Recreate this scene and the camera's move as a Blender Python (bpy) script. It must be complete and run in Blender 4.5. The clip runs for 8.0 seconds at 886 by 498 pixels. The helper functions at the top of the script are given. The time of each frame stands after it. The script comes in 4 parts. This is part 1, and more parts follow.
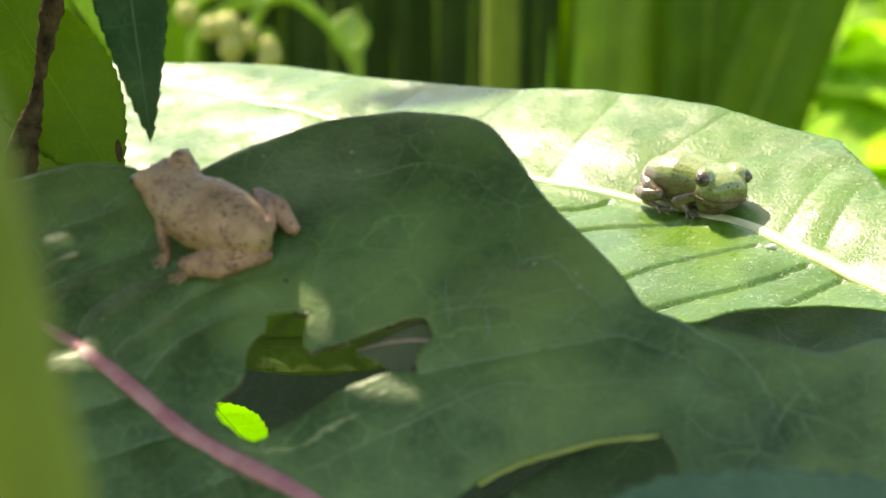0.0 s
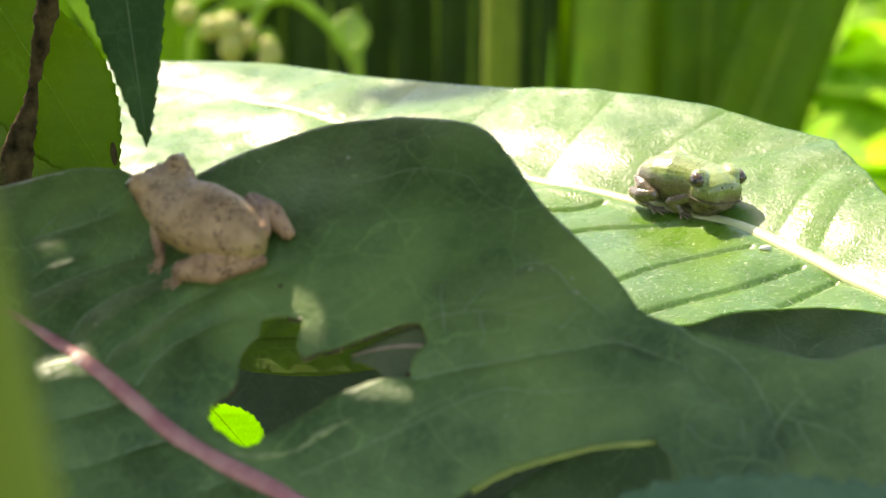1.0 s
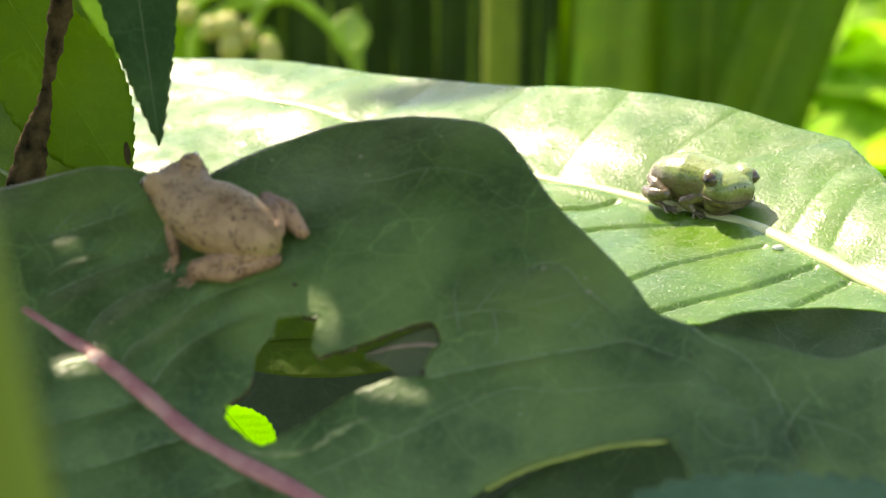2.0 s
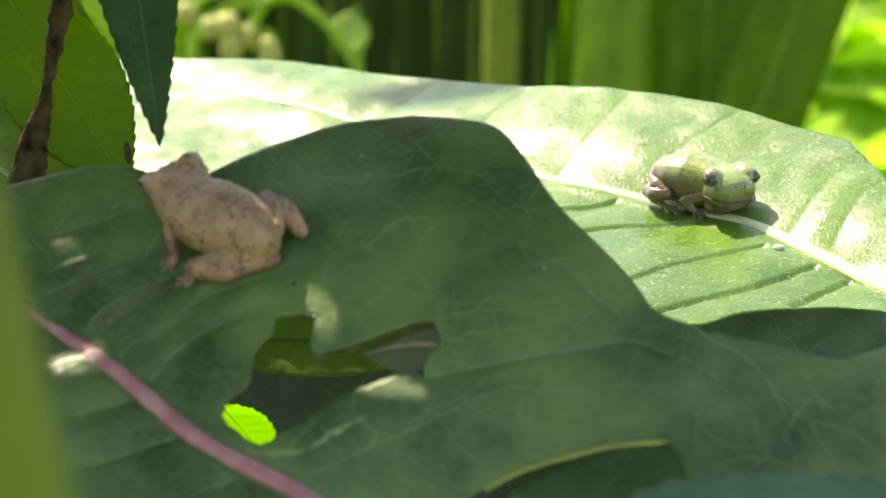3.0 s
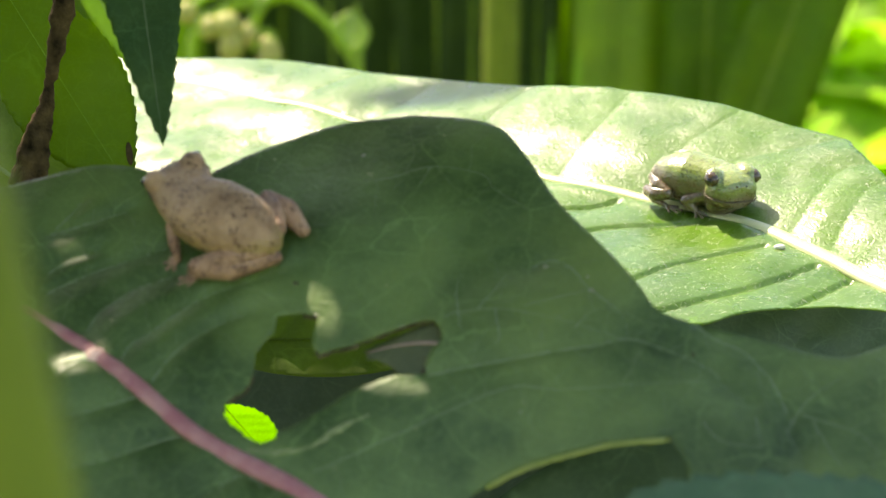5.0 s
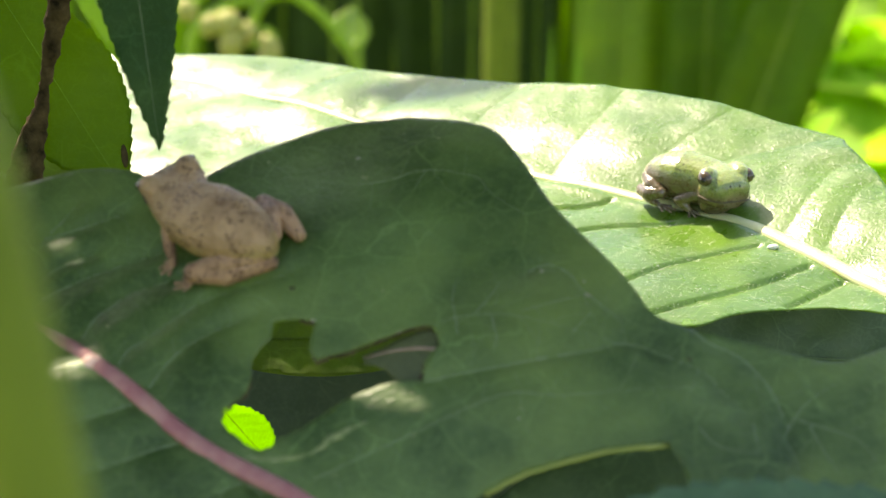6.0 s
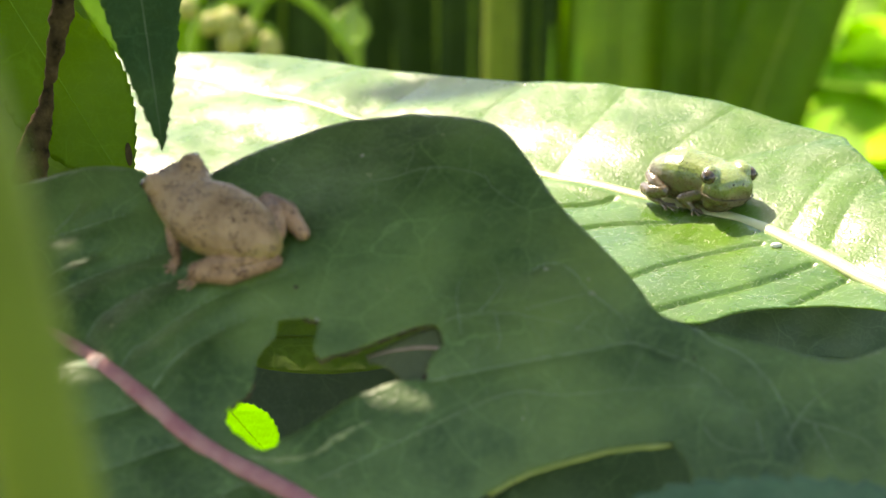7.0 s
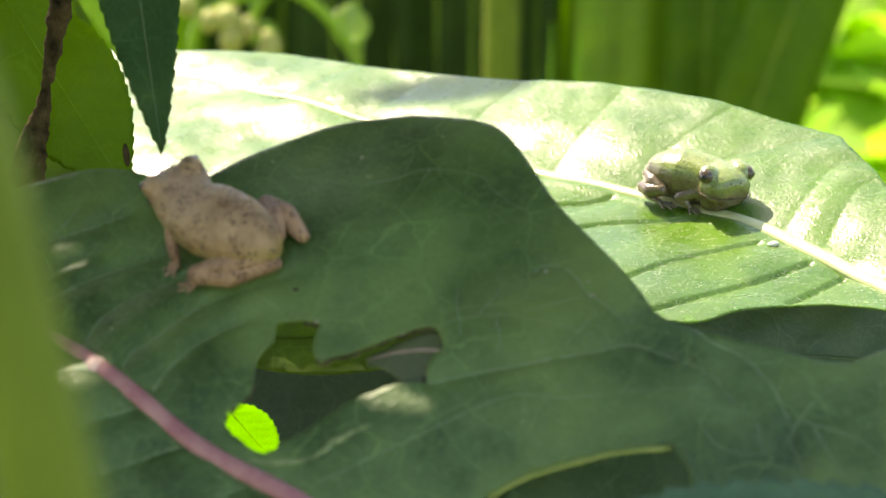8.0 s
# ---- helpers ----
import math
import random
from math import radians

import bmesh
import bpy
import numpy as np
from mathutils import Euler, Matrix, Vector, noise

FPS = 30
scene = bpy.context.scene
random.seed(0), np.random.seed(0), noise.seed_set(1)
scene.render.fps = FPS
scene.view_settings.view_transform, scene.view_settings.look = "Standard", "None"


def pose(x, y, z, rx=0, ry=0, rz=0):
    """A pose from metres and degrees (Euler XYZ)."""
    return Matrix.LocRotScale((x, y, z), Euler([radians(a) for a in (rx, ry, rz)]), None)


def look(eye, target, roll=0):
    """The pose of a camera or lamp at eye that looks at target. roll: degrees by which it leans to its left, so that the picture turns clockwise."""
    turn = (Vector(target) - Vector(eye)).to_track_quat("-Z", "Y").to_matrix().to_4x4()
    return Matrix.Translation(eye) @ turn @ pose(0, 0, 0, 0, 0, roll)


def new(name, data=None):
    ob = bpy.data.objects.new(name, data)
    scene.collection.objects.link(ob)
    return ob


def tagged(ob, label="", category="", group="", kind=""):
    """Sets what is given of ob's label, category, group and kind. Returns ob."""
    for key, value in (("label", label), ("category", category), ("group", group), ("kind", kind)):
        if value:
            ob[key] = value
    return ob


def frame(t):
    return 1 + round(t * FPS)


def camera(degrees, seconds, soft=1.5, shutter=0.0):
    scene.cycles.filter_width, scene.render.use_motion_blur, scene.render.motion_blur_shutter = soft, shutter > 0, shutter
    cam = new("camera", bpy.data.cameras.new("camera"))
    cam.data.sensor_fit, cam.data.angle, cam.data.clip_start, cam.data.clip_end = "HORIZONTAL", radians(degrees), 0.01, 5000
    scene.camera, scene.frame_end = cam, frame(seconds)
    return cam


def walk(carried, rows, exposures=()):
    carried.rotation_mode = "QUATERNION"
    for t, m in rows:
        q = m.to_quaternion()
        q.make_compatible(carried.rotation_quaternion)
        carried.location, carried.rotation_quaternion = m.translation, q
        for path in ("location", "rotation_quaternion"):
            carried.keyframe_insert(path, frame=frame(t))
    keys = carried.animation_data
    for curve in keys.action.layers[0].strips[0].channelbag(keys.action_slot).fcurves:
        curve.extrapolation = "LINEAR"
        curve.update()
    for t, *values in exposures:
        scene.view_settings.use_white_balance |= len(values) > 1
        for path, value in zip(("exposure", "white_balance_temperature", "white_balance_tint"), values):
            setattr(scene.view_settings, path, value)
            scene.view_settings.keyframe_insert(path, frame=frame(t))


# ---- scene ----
from mathutils.geometry import delaunay_2d_cdt

MM = 0.001

# ---- the camera: held almost still, rising and tipping a little late in the clip ----
cam = camera(24.0, 8.0, soft=1.5)
cam.data.dof.use_dof = True
cam.data.dof.focus_distance = 0.416
cam.data.dof.aperture_fstop = 24.0


def view(rise, down):
    return pose(0, 0, 0.9 + rise * MM, 90 - 14 - down)


walk(cam, [(0, view(0, 0)), (4.5, view(0, 0)), (6, view(0.5, .10)), (6.5, view(.6, .11)), (7, view(.8, .16)), (7.5, view(1.3, .25)), (8, view(1.4, .26))],
     exposures=[(0, 1.78, 8250, 16), (4.5, 1.78, 8250, 16), (8, 1.82, 8250, 16)])

# ---- light: a high sun from beyond the plants and the open sky ----
SUN = Vector((-.38, .44, .82)).normalized()
world = bpy.data.worlds.new("world")
scene.world = world
world.use_nodes = True
sky = world.node_tree.nodes.new("ShaderNodeTexSky")
sky.sky_type, sky.sun_disc = "NISHITA", False
sky.sun_elevation, sky.sun_rotation = math.asin(SUN.z), math.atan2(SUN.x, SUN.y)
world.node_tree.links.new(sky.outputs[0], world.node_tree.nodes["Background"].inputs[0])
world.node_tree.nodes["Background"].inputs[1].default_value = 0.15
sun = new("sun", bpy.data.lights.new("sun", "SUN"))
sun.data.energy, sun.data.angle, sun.data.color = 3.7, radians(0.5), (1.0, .96, .89)
sun.matrix_world = look(SUN * 20, (0, 0, 0))


# ---- materials ----
class Nodes:
    """A small wrapper to write node materials in few lines."""

    def __init__(self, name):
        self.mat = bpy.data.materials.new(name)
        self.mat.use_nodes = True
        self.tree = self.mat.node_tree
        self.bsdf = self.tree.nodes["Principled BSDF"]
        self.out = self.tree.nodes["Material Output"]
        self.coord = self.tree.nodes.new("ShaderNodeTexCoord").outputs["Object"]

    def put(self, kind, **values):
        node = self.tree.nodes.new(kind)
        for key, value in values.items():
            self.set(node.inputs[key.replace("_", " ")], value)
        return node

    def set(self, socket, value):
        if isinstance(value, bpy.types.NodeSocket):
            self.tree.links.new(value, socket)
        else:
            socket.default_value = value

    def noise(self, scale, detail=3, rough=.55, vector=None):
        return self.put("ShaderNodeTexNoise", Vector=vector or self.coord, Scale=scale, Detail=detail, Roughness=rough).outputs["Fac"]

    def ramp(self, fac, *stops):
        node = self.put("ShaderNodeValToRGB", Fac=fac)
        while len(node.color_ramp.elements) < len(stops):
            node.color_ramp.elements.new(.5)
        for element, (at, colour) in zip(node.color_ramp.elements, stops):
            element.position = at
            element.color = (*colour, 1) if isinstance(colour, tuple) else (colour, colour, colour, 1)
        return node.outputs["Color"]

    def mix(self, fac, a, b, blend="MIX"):
        node = self.tree.nodes.new("ShaderNodeMix")
        node.data_type, node.blend_type = "RGBA", blend
        for index, value in ((0, fac), (6, a), (7, b)):
            self.set(node.inputs[index], (*value, 1) if isinstance(value, tuple) and len(value) == 3 else value)
        return node.outputs[2]

    def bump(self, height, strength=.4, distance=.0003):
        self.set(self.bsdf.inputs["Normal"], self.put("ShaderNodeBump", Height=height, Strength=strength, Distance=distance).outputs[0])


def leaf_material(name, dark, light, glow, rough=.45, thin=.35, veins=260, relief=.35, spots=.0, spec=.5):
    """Leaf skin: mottled green, a net of fine veins, waxy gloss and light that shines through."""
    n = Nodes(name)
    colour = n.mix(n.ramp(n.noise(55, 5, .6), (.36, 0.0), (.66, 1.0)), dark, light)
    net = n.put("ShaderNodeTexVoronoi", Vector=n.mix(.02, n.coord, n.put("ShaderNodeTexNoise", Vector=n.coord, Scale=200.0).outputs["Color"], "ADD"), Scale=veins)
    net.feature = "DISTANCE_TO_EDGE"
    lines = n.ramp(net.outputs["Distance"], (0.0, 1.0), (.07, 0.0))
    colour = n.mix(n.mix(1.0, lines, (.22, .22, .22), "MULTIPLY"), colour, tuple(min(1, c * 1.7 + .015) for c in light))
    wide = n.put("ShaderNodeTexVoronoi", Vector=n.mix(.006, n.coord, n.put("ShaderNodeTexNoise", Vector=n.coord, Scale=90.0, Detail=4.0).outputs["Color"], "ADD"), Scale=veins * .42)
    wide.feature = "DISTANCE_TO_EDGE"
    strands = n.mix(1.0, n.ramp(wide.outputs["Distance"], (0.0, .32), (.02, 0.0)), n.ramp(n.noise(70, 2), (.4, 0.0), (.6, 1.0)), "MULTIPLY")
    colour = n.mix(strands, colour, tuple(min(1, c * 2.2 + .02) for c in light))
    colour = n.mix(n.ramp(n.noise(28, 3, .6), (.52, 0.0), (.75, .5)), colour, tuple(c * k for c, k in zip(light, (1.5, 1.25, .9))))
    fine = n.noise(2600, 2)
    colour = n.mix(.25, colour, n.mix(fine, dark, light), "OVERLAY")
    if spots:
        colour = n.mix(n.ramp(n.noise(420, 3, .7), (.70, 0.0), (.76, spots)), colour, (.42, .40, .20))
    n.set(n.bsdf.inputs["Base Color"], colour)
    n.set(n.bsdf.inputs["Roughness"], n.ramp(n.noise(150, 4), (.3, rough - .08), (.7, rough + .1)))
    n.set(n.bsdf.inputs["Specular IOR Level"], spec)
    height = n.mix(.5, net.outputs["Distance"], n.mix(.35, fine, n.noise(900, 3)), "ADD")
    n.bump(height, relief, .0004)
    through_leaf = n.put("ShaderNodeBsdfTranslucent", Color=n.mix(.5, n.mix(1.0, colour, (2.2, 2.2, 1.2), "MULTIPLY"), glow))
    n.tree.links.new(n.put("ShaderNodeMixShader").outputs[0], n.out.inputs[0])
    mixer = n.out.inputs[0].links[0].from_node
    mixer.inputs[0].default_value = thin
    n.tree.links.new(n.bsdf.outputs[0], mixer.inputs[1])
    n.tree.links.new(through_leaf.outputs[0], mixer.inputs[2])
    return n.mat


def plain_material(name, a, b, scale, rough=.6, relief=.3, spec=.4, sub=0.0):
    n = Nodes(name)
    n.set(n.bsdf.inputs["Base Color"], n.mix(n.ramp(n.noise(scale, 4), (.3, 0.0), (.7, 1.0)), a, b))
    n.set(n.bsdf.inputs["Roughness"], rough)
    n.set(n.bsdf.inputs["Specular IOR Level"], spec)
    n.bump(n.noise(scale * 4, 3), relief, .0003)
    if sub:
        n.bsdf.inputs["Subsurface Weight"].default_value = sub
        n.bsdf.inputs["Subsurface Radius"].default_value = (.002, .001, .0006)
    return n.mat


def frog_material(name, back, blotch, flank, speck, rough=.42, low_edge=.0015, high_edge=.0065, relief=.55, spec=.5):
    n = Nodes(name)
    n.bsdf.inputs["Specular IOR Level"].default_value = spec
    colour = n.mix(n.ramp(n.noise(170, 4, .6), (.40, 0.0), (.62, 1.0)), back, blotch)
    low = n.put("ShaderNodeSeparateXYZ", Vector=n.coord).outputs["Z"]
    lift = n.put("ShaderNodeMapRange", Value=low, From_Min=low_edge, From_Max=high_edge).outputs[0]
    colour = n.mix(n.ramp(n.mix(.35, lift, n.noise(400, 3)), (.3, 0.0), (.7, 1.0)), flank, colour)
    dots = n.put("ShaderNodeTexVoronoi", Vector=n.coord, Scale=1600.0, Randomness=1.0).outputs["Distance"]
    mask = n.mix(1.0, n.ramp(dots, (.26, 1.0), (.42, 0.0)), n.ramp(n.noise(260, 2), (.44, 0.0), (.52, 1.0)), "MULTIPLY")
    colour = n.mix(mask, colour, speck)
    folds = n.noise(90, 4, .7)
    colour = n.mix(n.ramp(folds, (.60, 0.0), (.68, .45)), colour, speck)
    n.set(n.bsdf.inputs["Base Color"], colour)
    n.set(n.bsdf.inputs["Roughness"], n.ramp(n.noise(900, 2), (.3, rough - .1), (.7, rough + .12)))
    n.bsdf.inputs["Subsurface Weight"].default_value = .15
    n.bsdf.inputs["Subsurface Radius"].default_value = (.0012, .0007, .0004)
    grain = n.put("ShaderNodeTexVoronoi", Vector=n.coord, Scale=1900.0).outputs["Distance"]
    n.bump(n.mix(.5, grain, n.noise(600, 3), "ADD"), relief, .0004)
    return n.mat


NEAR_LEAF = leaf_material("shaded_leaf", (.037, .080, .018), (.128, .208, .066), (.18, .32, .03), .45, .27, 240, .5, .6, .36)
FAR_LEAF = leaf_material("sunlit_leaf", (.062, .150, .010), (.095, .205, .020), (.22, .42, .012), .29, .15, 330, .26, 0.0, .60)
DARK_LEAF = leaf_material("backlit_leaf", (.035, .090, .006), (.060, .12, .012), (.34, .48, .008), .45, .65, 200, .3, 0.0, .3)
OLIVE_LEAF = leaf_material("olive_leaf", (.07, .12, .01), (.10, .16, .015), (.24, .36, .01), .5, .5, 200, .3)
HANG_LEAF = leaf_material("hanging_leaf", (.030, .085, .025), (.05, .115, .04), (.08, .17, .02), .55, .3, 260, .3, 0.0, .12)
TEAL_LEAF = leaf_material("blue_green_leaf", (.045, .108, .048), (.070, .150, .070), (.10, .20, .03), .5, .2, 220, .3, 0.0, .25)
# darker copy of the low leaf's colour, painting in the shade under the hole
GREY_LEAF = leaf_material("deep_shade_leaf", (.040, .066, .038), (.062, .092, .055), (.06, .11, .03), .6, .2, 220, .3, 0.0, .15)
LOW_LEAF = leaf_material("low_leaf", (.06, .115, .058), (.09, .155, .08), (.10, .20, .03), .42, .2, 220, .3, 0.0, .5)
# very bright green: the sun on the tiny leaf is put into the colour
BRIGHT_LEAF = leaf_material("sun_bright_leaf", (.24, .42, .005), (.32, .52, .008), (.55, .88, .004), .5, .6, 380, .2)
# darkened copy of the blade green: deep shade put into the colour
SHADE_BLADE = leaf_material("shade_dark_blade", (.022, .055, .004), (.035, .080, .006), (.05, .12, .003), .55, .3, 60, .2, 0.0, .2)
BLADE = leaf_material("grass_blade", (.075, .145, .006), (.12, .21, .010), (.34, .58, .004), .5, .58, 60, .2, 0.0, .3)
SCRAP = leaf_material("leaf_scrap", (.055, .085, .03), (.09, .115, .045), (.14, .19, .03), .6, .3, 300, .4)
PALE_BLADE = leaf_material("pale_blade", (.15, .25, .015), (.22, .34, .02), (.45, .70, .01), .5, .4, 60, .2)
STEM_GREEN = plain_material("green_stem", (.085, .125, .006), (.125, .175, .01), 40, .6, .2, .2, .1)
MIDRIB_PINK = plain_material("pink_midrib", (.25, .088, .088), (.35, .18, .15), 260, .55, .6, .3, .1)
MIDRIB_PALE = plain_material("pale_midrib", (.42, .48, .20), (.52, .56, .28), 120, .4, .3, .5, .15)
FINE_VEIN = plain_material("fine_vein", (.10, .165, .05), (.15, .22, .08), 300, .5, .2)
STREAKED = plain_material("yellowed_streak", (.10, .15, .04), (.20, .24, .09), 700, .6, .5)
VEIN_PALE = plain_material("pale_vein", (.14, .205, .09), (.20, .265, .135), 300, .5, .2)
HAIR = plain_material("leaf_hair", (.50, .56, .36), (.62, .66, .48), 300, .5, .0, .2)
EGG = plain_material("egg", (.62, .62, .50), (.72, .72, .60), 900, .4, .2, .4, .2)
BROWN_LEAF = plain_material("withered_leaf", (.012, .009, .005), (.095, .068, .034), 330, .9, 1.0, .05)
SCAR = plain_material("scarred_edge", (.02, .014, .008), (.11, .09, .04), 420, .9, .8, .2)
PURPLE = plain_material("purple_margin", (.05, .025, .035), (.10, .05, .06), 200, .6, .3, .2)
DRY = plain_material("dry_crease", (.22, .15, .11), (.32, .24, .17), 500, .7, .5, .2)
# node and side vein colours are lightened to paint the sun fleck on them
NODE = plain_material("sunfleck_node", (.50, .30, .23), (.62, .44, .34), 400, .5, .3, .3, .1)
PETIOLE = plain_material("sunfleck_petiole", (.42, .50, .26), (.55, .60, .36), 300, .5, .4, .3, .1)
SPOT = plain_material("pale_spot", (.20, .19, .09), (.42, .42, .28), 900, .7, .5)
RIM = plain_material("leaf_rim", (.17, .22, .05), (.24, .28, .08), 200, .5, .3)
BUD = plain_material("flower_bud", (.24, .30, .04), (.33, .27, .09), 200, .6, .3, .3, .1)
SOIL = plain_material("soil", (.06, .085, .015), (.11, .15, .025), 9, .9, .6)
# colour raised well above leaf green to stand for full sun
SUN_HEDGE = leaf_material("sun_bright_hedge_leaf", (.21, .36, .035), (.28, .45, .055), (.46, .76, .07), .6, .5, 40, .2, 0.0, .2)
TAN = frog_material("tan_frog_skin", (.37, .24, .128), (.21, .128, .065), (.30, .235, .07), (.04, .018, .013), .5, .0010, .0080, .6, .2)
TAN_LEG = frog_material("tan_frog_leg_skin", (.38, .235, .135), (.23, .135, .08), (.27, .17, .11), (.04, .018, .013), .5, -.0010, .0022, .7, .2)
GREEN = frog_material("green_frog_skin", (.19, .25, .055), (.13, .18, .03), (.105, .075, .035), (.085, .10, .025), .29, .0052, .0084, .16, .9)
LIP = plain_material("mouth_line", (.06, .05, .03), (.10, .08, .04), 900, .6, .2)
EYE = plain_material("eye_gold", (.025, .018, .010), (.10, .07, .035), 1500, .12, .05, .6)
PUPIL = plain_material("pupil", (.006, .005, .004), (.01, .008, .006), 500, .06, .0, .6)

def spline(pts, sub, closed=False):
    """Catmull-Rom curve through control points."""
    p = np.array(pts, float)
    n = len(p)
    out = []
    for i in range(n if closed else n - 1):
        a, b, c, d = ((p[(i + k) % n] for k in (-1, 0, 1, 2)) if closed else
                      (p[max(i - 1, 0)], p[i], p[i + 1], p[min(i + 2, n - 1)]))
        for t in np.arange(sub) / sub:
            out.append(.5 * (2 * b + (c - a) * t + (2 * a - 5 * b + 4 * c - d) * t * t + (3 * b - a - 3 * c + d) * t ** 3))
    if not closed:
        out.append(p[-1])
    return np.array(out)


def side(q, line):
    """Signed distance of points q from a polyline (positive to its left)."""
    best, sign = np.full(len(q), 1e9), np.ones(len(q))
    for a, b in zip(line[:-1], line[1:]):
        d = b - a
        t = np.clip(((q - a) @ d) / (d @ d), 0, 1)
        w = q - (a + t[:, None] * d)
        r = np.hypot(w[:, 0], w[:, 1])
        s = np.sign(d[0] * (q - a)[:, 1] - d[1] * (q - a)[:, 0])
        hit = r < best
        best[hit], sign[hit] = r[hit], s[hit]
    return best * np.where(sign == 0, 1, sign)


NEAR_MID = spline([(-35.0, -10.5), (-26.1, -17.4), (-16.4, -25.7), (-5.5, -35.1), (9.3, -44.7), (19.4, -51.7)], 6)
FAR_MID = spline([(-143.9, 116.3), (-129.2, 103.0), (-111.7, 92.3), (-96.1, 79.5), (-79.8, 66.7), (-55.9, 44.7), (-33.9, 25.5), (-11.9, 10.7), (7.4, -4.4), (17.8, -16.0), (33.5, -37.6), (46.5, -55.9)], 4)


def near_height(q):
    s = side(q, NEAR_MID)
    h = .10 * np.sqrt(s * s + 4) - .2 - .0014 * (q[:, 1] + 18) ** 2
    return h - .0035 * np.clip(q[:, 0] - 55, 0, 60) ** 2 + 1.2 * np.sin(q[:, 0] * .11 + .4) * np.cos(q[:, 1] * .13)


def far_height(q):
    s = side(q, FAR_MID)
    far, near = np.clip(s, 0, 90), np.clip(-s, 0, 90)
    tip = np.clip((-15 - q[:, 0]) / 70, 0, 1)
    h = (.192 - .155 * tip) * (np.sqrt(far * far + 2) - 1.41) + 1.05 * (1 - np.exp(-far / 11)) - .0021 * far ** 2 + (.17 - .17 * tip) * (np.sqrt(near * near + 2) - 1.41) - .004 * np.clip(near - 28, 0, 40) ** 2
    crest = .7 * np.exp(-((near - 2.8) / 2.1) ** 2) * near / (near + .6) * np.clip((17 - q[:, 0]) / 9, 0, 1) * np.clip((q[:, 0] + 42) / 16, 0, 1)
    ripple = np.array([.75 * noise.noise(Vector((x * .05, y * .06, 3.1))) + .22 * noise.noise(Vector((x * .15, y * .13, 8.4))) for x, y in q])
    return h + crest + ripple + .5 * np.sin(q[:, 0] * .09) * np.cos(q[:, 1] * .11 + 1)


# ---- building ----
def mesh_from(name, verts, faces, smooth=True):
    me = bpy.data.meshes.new(name)
    me.from_pydata([tuple(map(float, v)) for v in verts], [], faces)
    if smooth:
        me.polygons.foreach_set("use_smooth", [True] * len(me.polygons))
    me.update()
    return me


def part(name, me, material, parent, label=""):
    """Links a mesh as one object under its thing."""
    if isinstance(me, bmesh.types.BMesh):
        bm, me = me, bpy.data.meshes.new(name)
        bm.to_mesh(me)
        bm.free()
        me.polygons.foreach_set("use_smooth", [True] * len(me.polygons))
    me.materials.append(material)
    ob = new(name, me)
    ob.parent = parent
    return tagged(ob, label) if label else ob


def thing(name, m, label, category, group="", kind=""):
    ob = new(name)
    ob.empty_display_size = .01
    ob.matrix_world = m
    return tagged(ob, label, category, group, kind)


def basis(origin, u, v, n):
    m = Matrix((u, v, n)).transposed().to_4x4()
    m.translation = origin
    return m


def inside(q, loop):
    x, y = q[:, 0], q[:, 1]
    hit = np.zeros(len(q), bool)
    for (ax, ay), (bx, by) in zip(loop, np.roll(loop, -1, 0)):
        if ay != by:
            hit ^= ((ay > y) != (by > y)) & (x < (bx - ax) * (y - ay) / (by - ay) + ax)
    return hit


def sheet(name, loop, holes, height, step, thick):
    """A leaf blade: the region within loop less the holes, lifted by height(), with a lower face and a rim. Millimetres in, metres out."""
    loops = [np.asarray(loop)] + [np.asarray(h) for h in holes]
    lo, hi = loops[0].min(0), loops[0].max(0)
    xs, ys = np.meshgrid(np.arange(lo[0], hi[0], step), np.arange(lo[1], hi[1], step * .87))
    xs[1::2] += step / 2
    grid = np.stack([xs.ravel(), ys.ravel()], 1)
    grid += np.random.default_rng(3).uniform(-.12, .12, grid.shape) * step
    keep = inside(grid, loops[0])
    for h in loops[1:]:
        keep &= ~inside(grid, h)
    for l in loops:
        keep &= np.abs(side(grid, np.vstack([l, l[:1]]))) > step * .45
    grid = grid[keep]
    pts, edges = [], []
    for l in loops:
        k = len(pts)
        pts += [tuple(p) for p in l]
        edges += [(k + i, k + (i + 1) % len(l)) for i in range(len(l))]
    pts += [tuple(p) for p in grid]
    got, _, tris, *_ = delaunay_2d_cdt([Vector(p) for p in pts], edges, [], 0, 1e-4)
    q = np.array([tuple(v) for v in got])
    tri = np.array([t for t in tris if len(t) == 3])
    mid = q[tri].mean(1)
    ok = inside(mid, loops[0])
    for h in loops[1:]:
        ok &= ~inside(mid, h)
    tri = tri[ok]
    a, b, c = (q[tri[:, i]] for i in range(3))
    flip = (b - a)[:, 0] * (c - a)[:, 1] - (b - a)[:, 1] * (c - a)[:, 0] < 0
    tri[flip] = tri[flip][:, ::-1]
    z = height(q)
    top = np.column_stack([q, z]) * MM
    low = np.column_stack([q, z - thick]) * MM
    n = len(q)
    count = {}
    for t in tri:
        for i, j in ((t[0], t[1]), (t[1], t[2]), (t[2], t[0])):
            count[(i, j)] = count.get((i, j), 0) + 1
    rim = [(int(j), int(i), int(i) + n, int(j) + n) for i, j in count if (j, i) not in count]
    faces = [tuple(map(int, t)) for t in tri] + [(int(t[2]) + n, int(t[1]) + n, int(t[0]) + n) for t in tri] + rim
    return mesh_from(name, np.vstack([top, low]), faces)


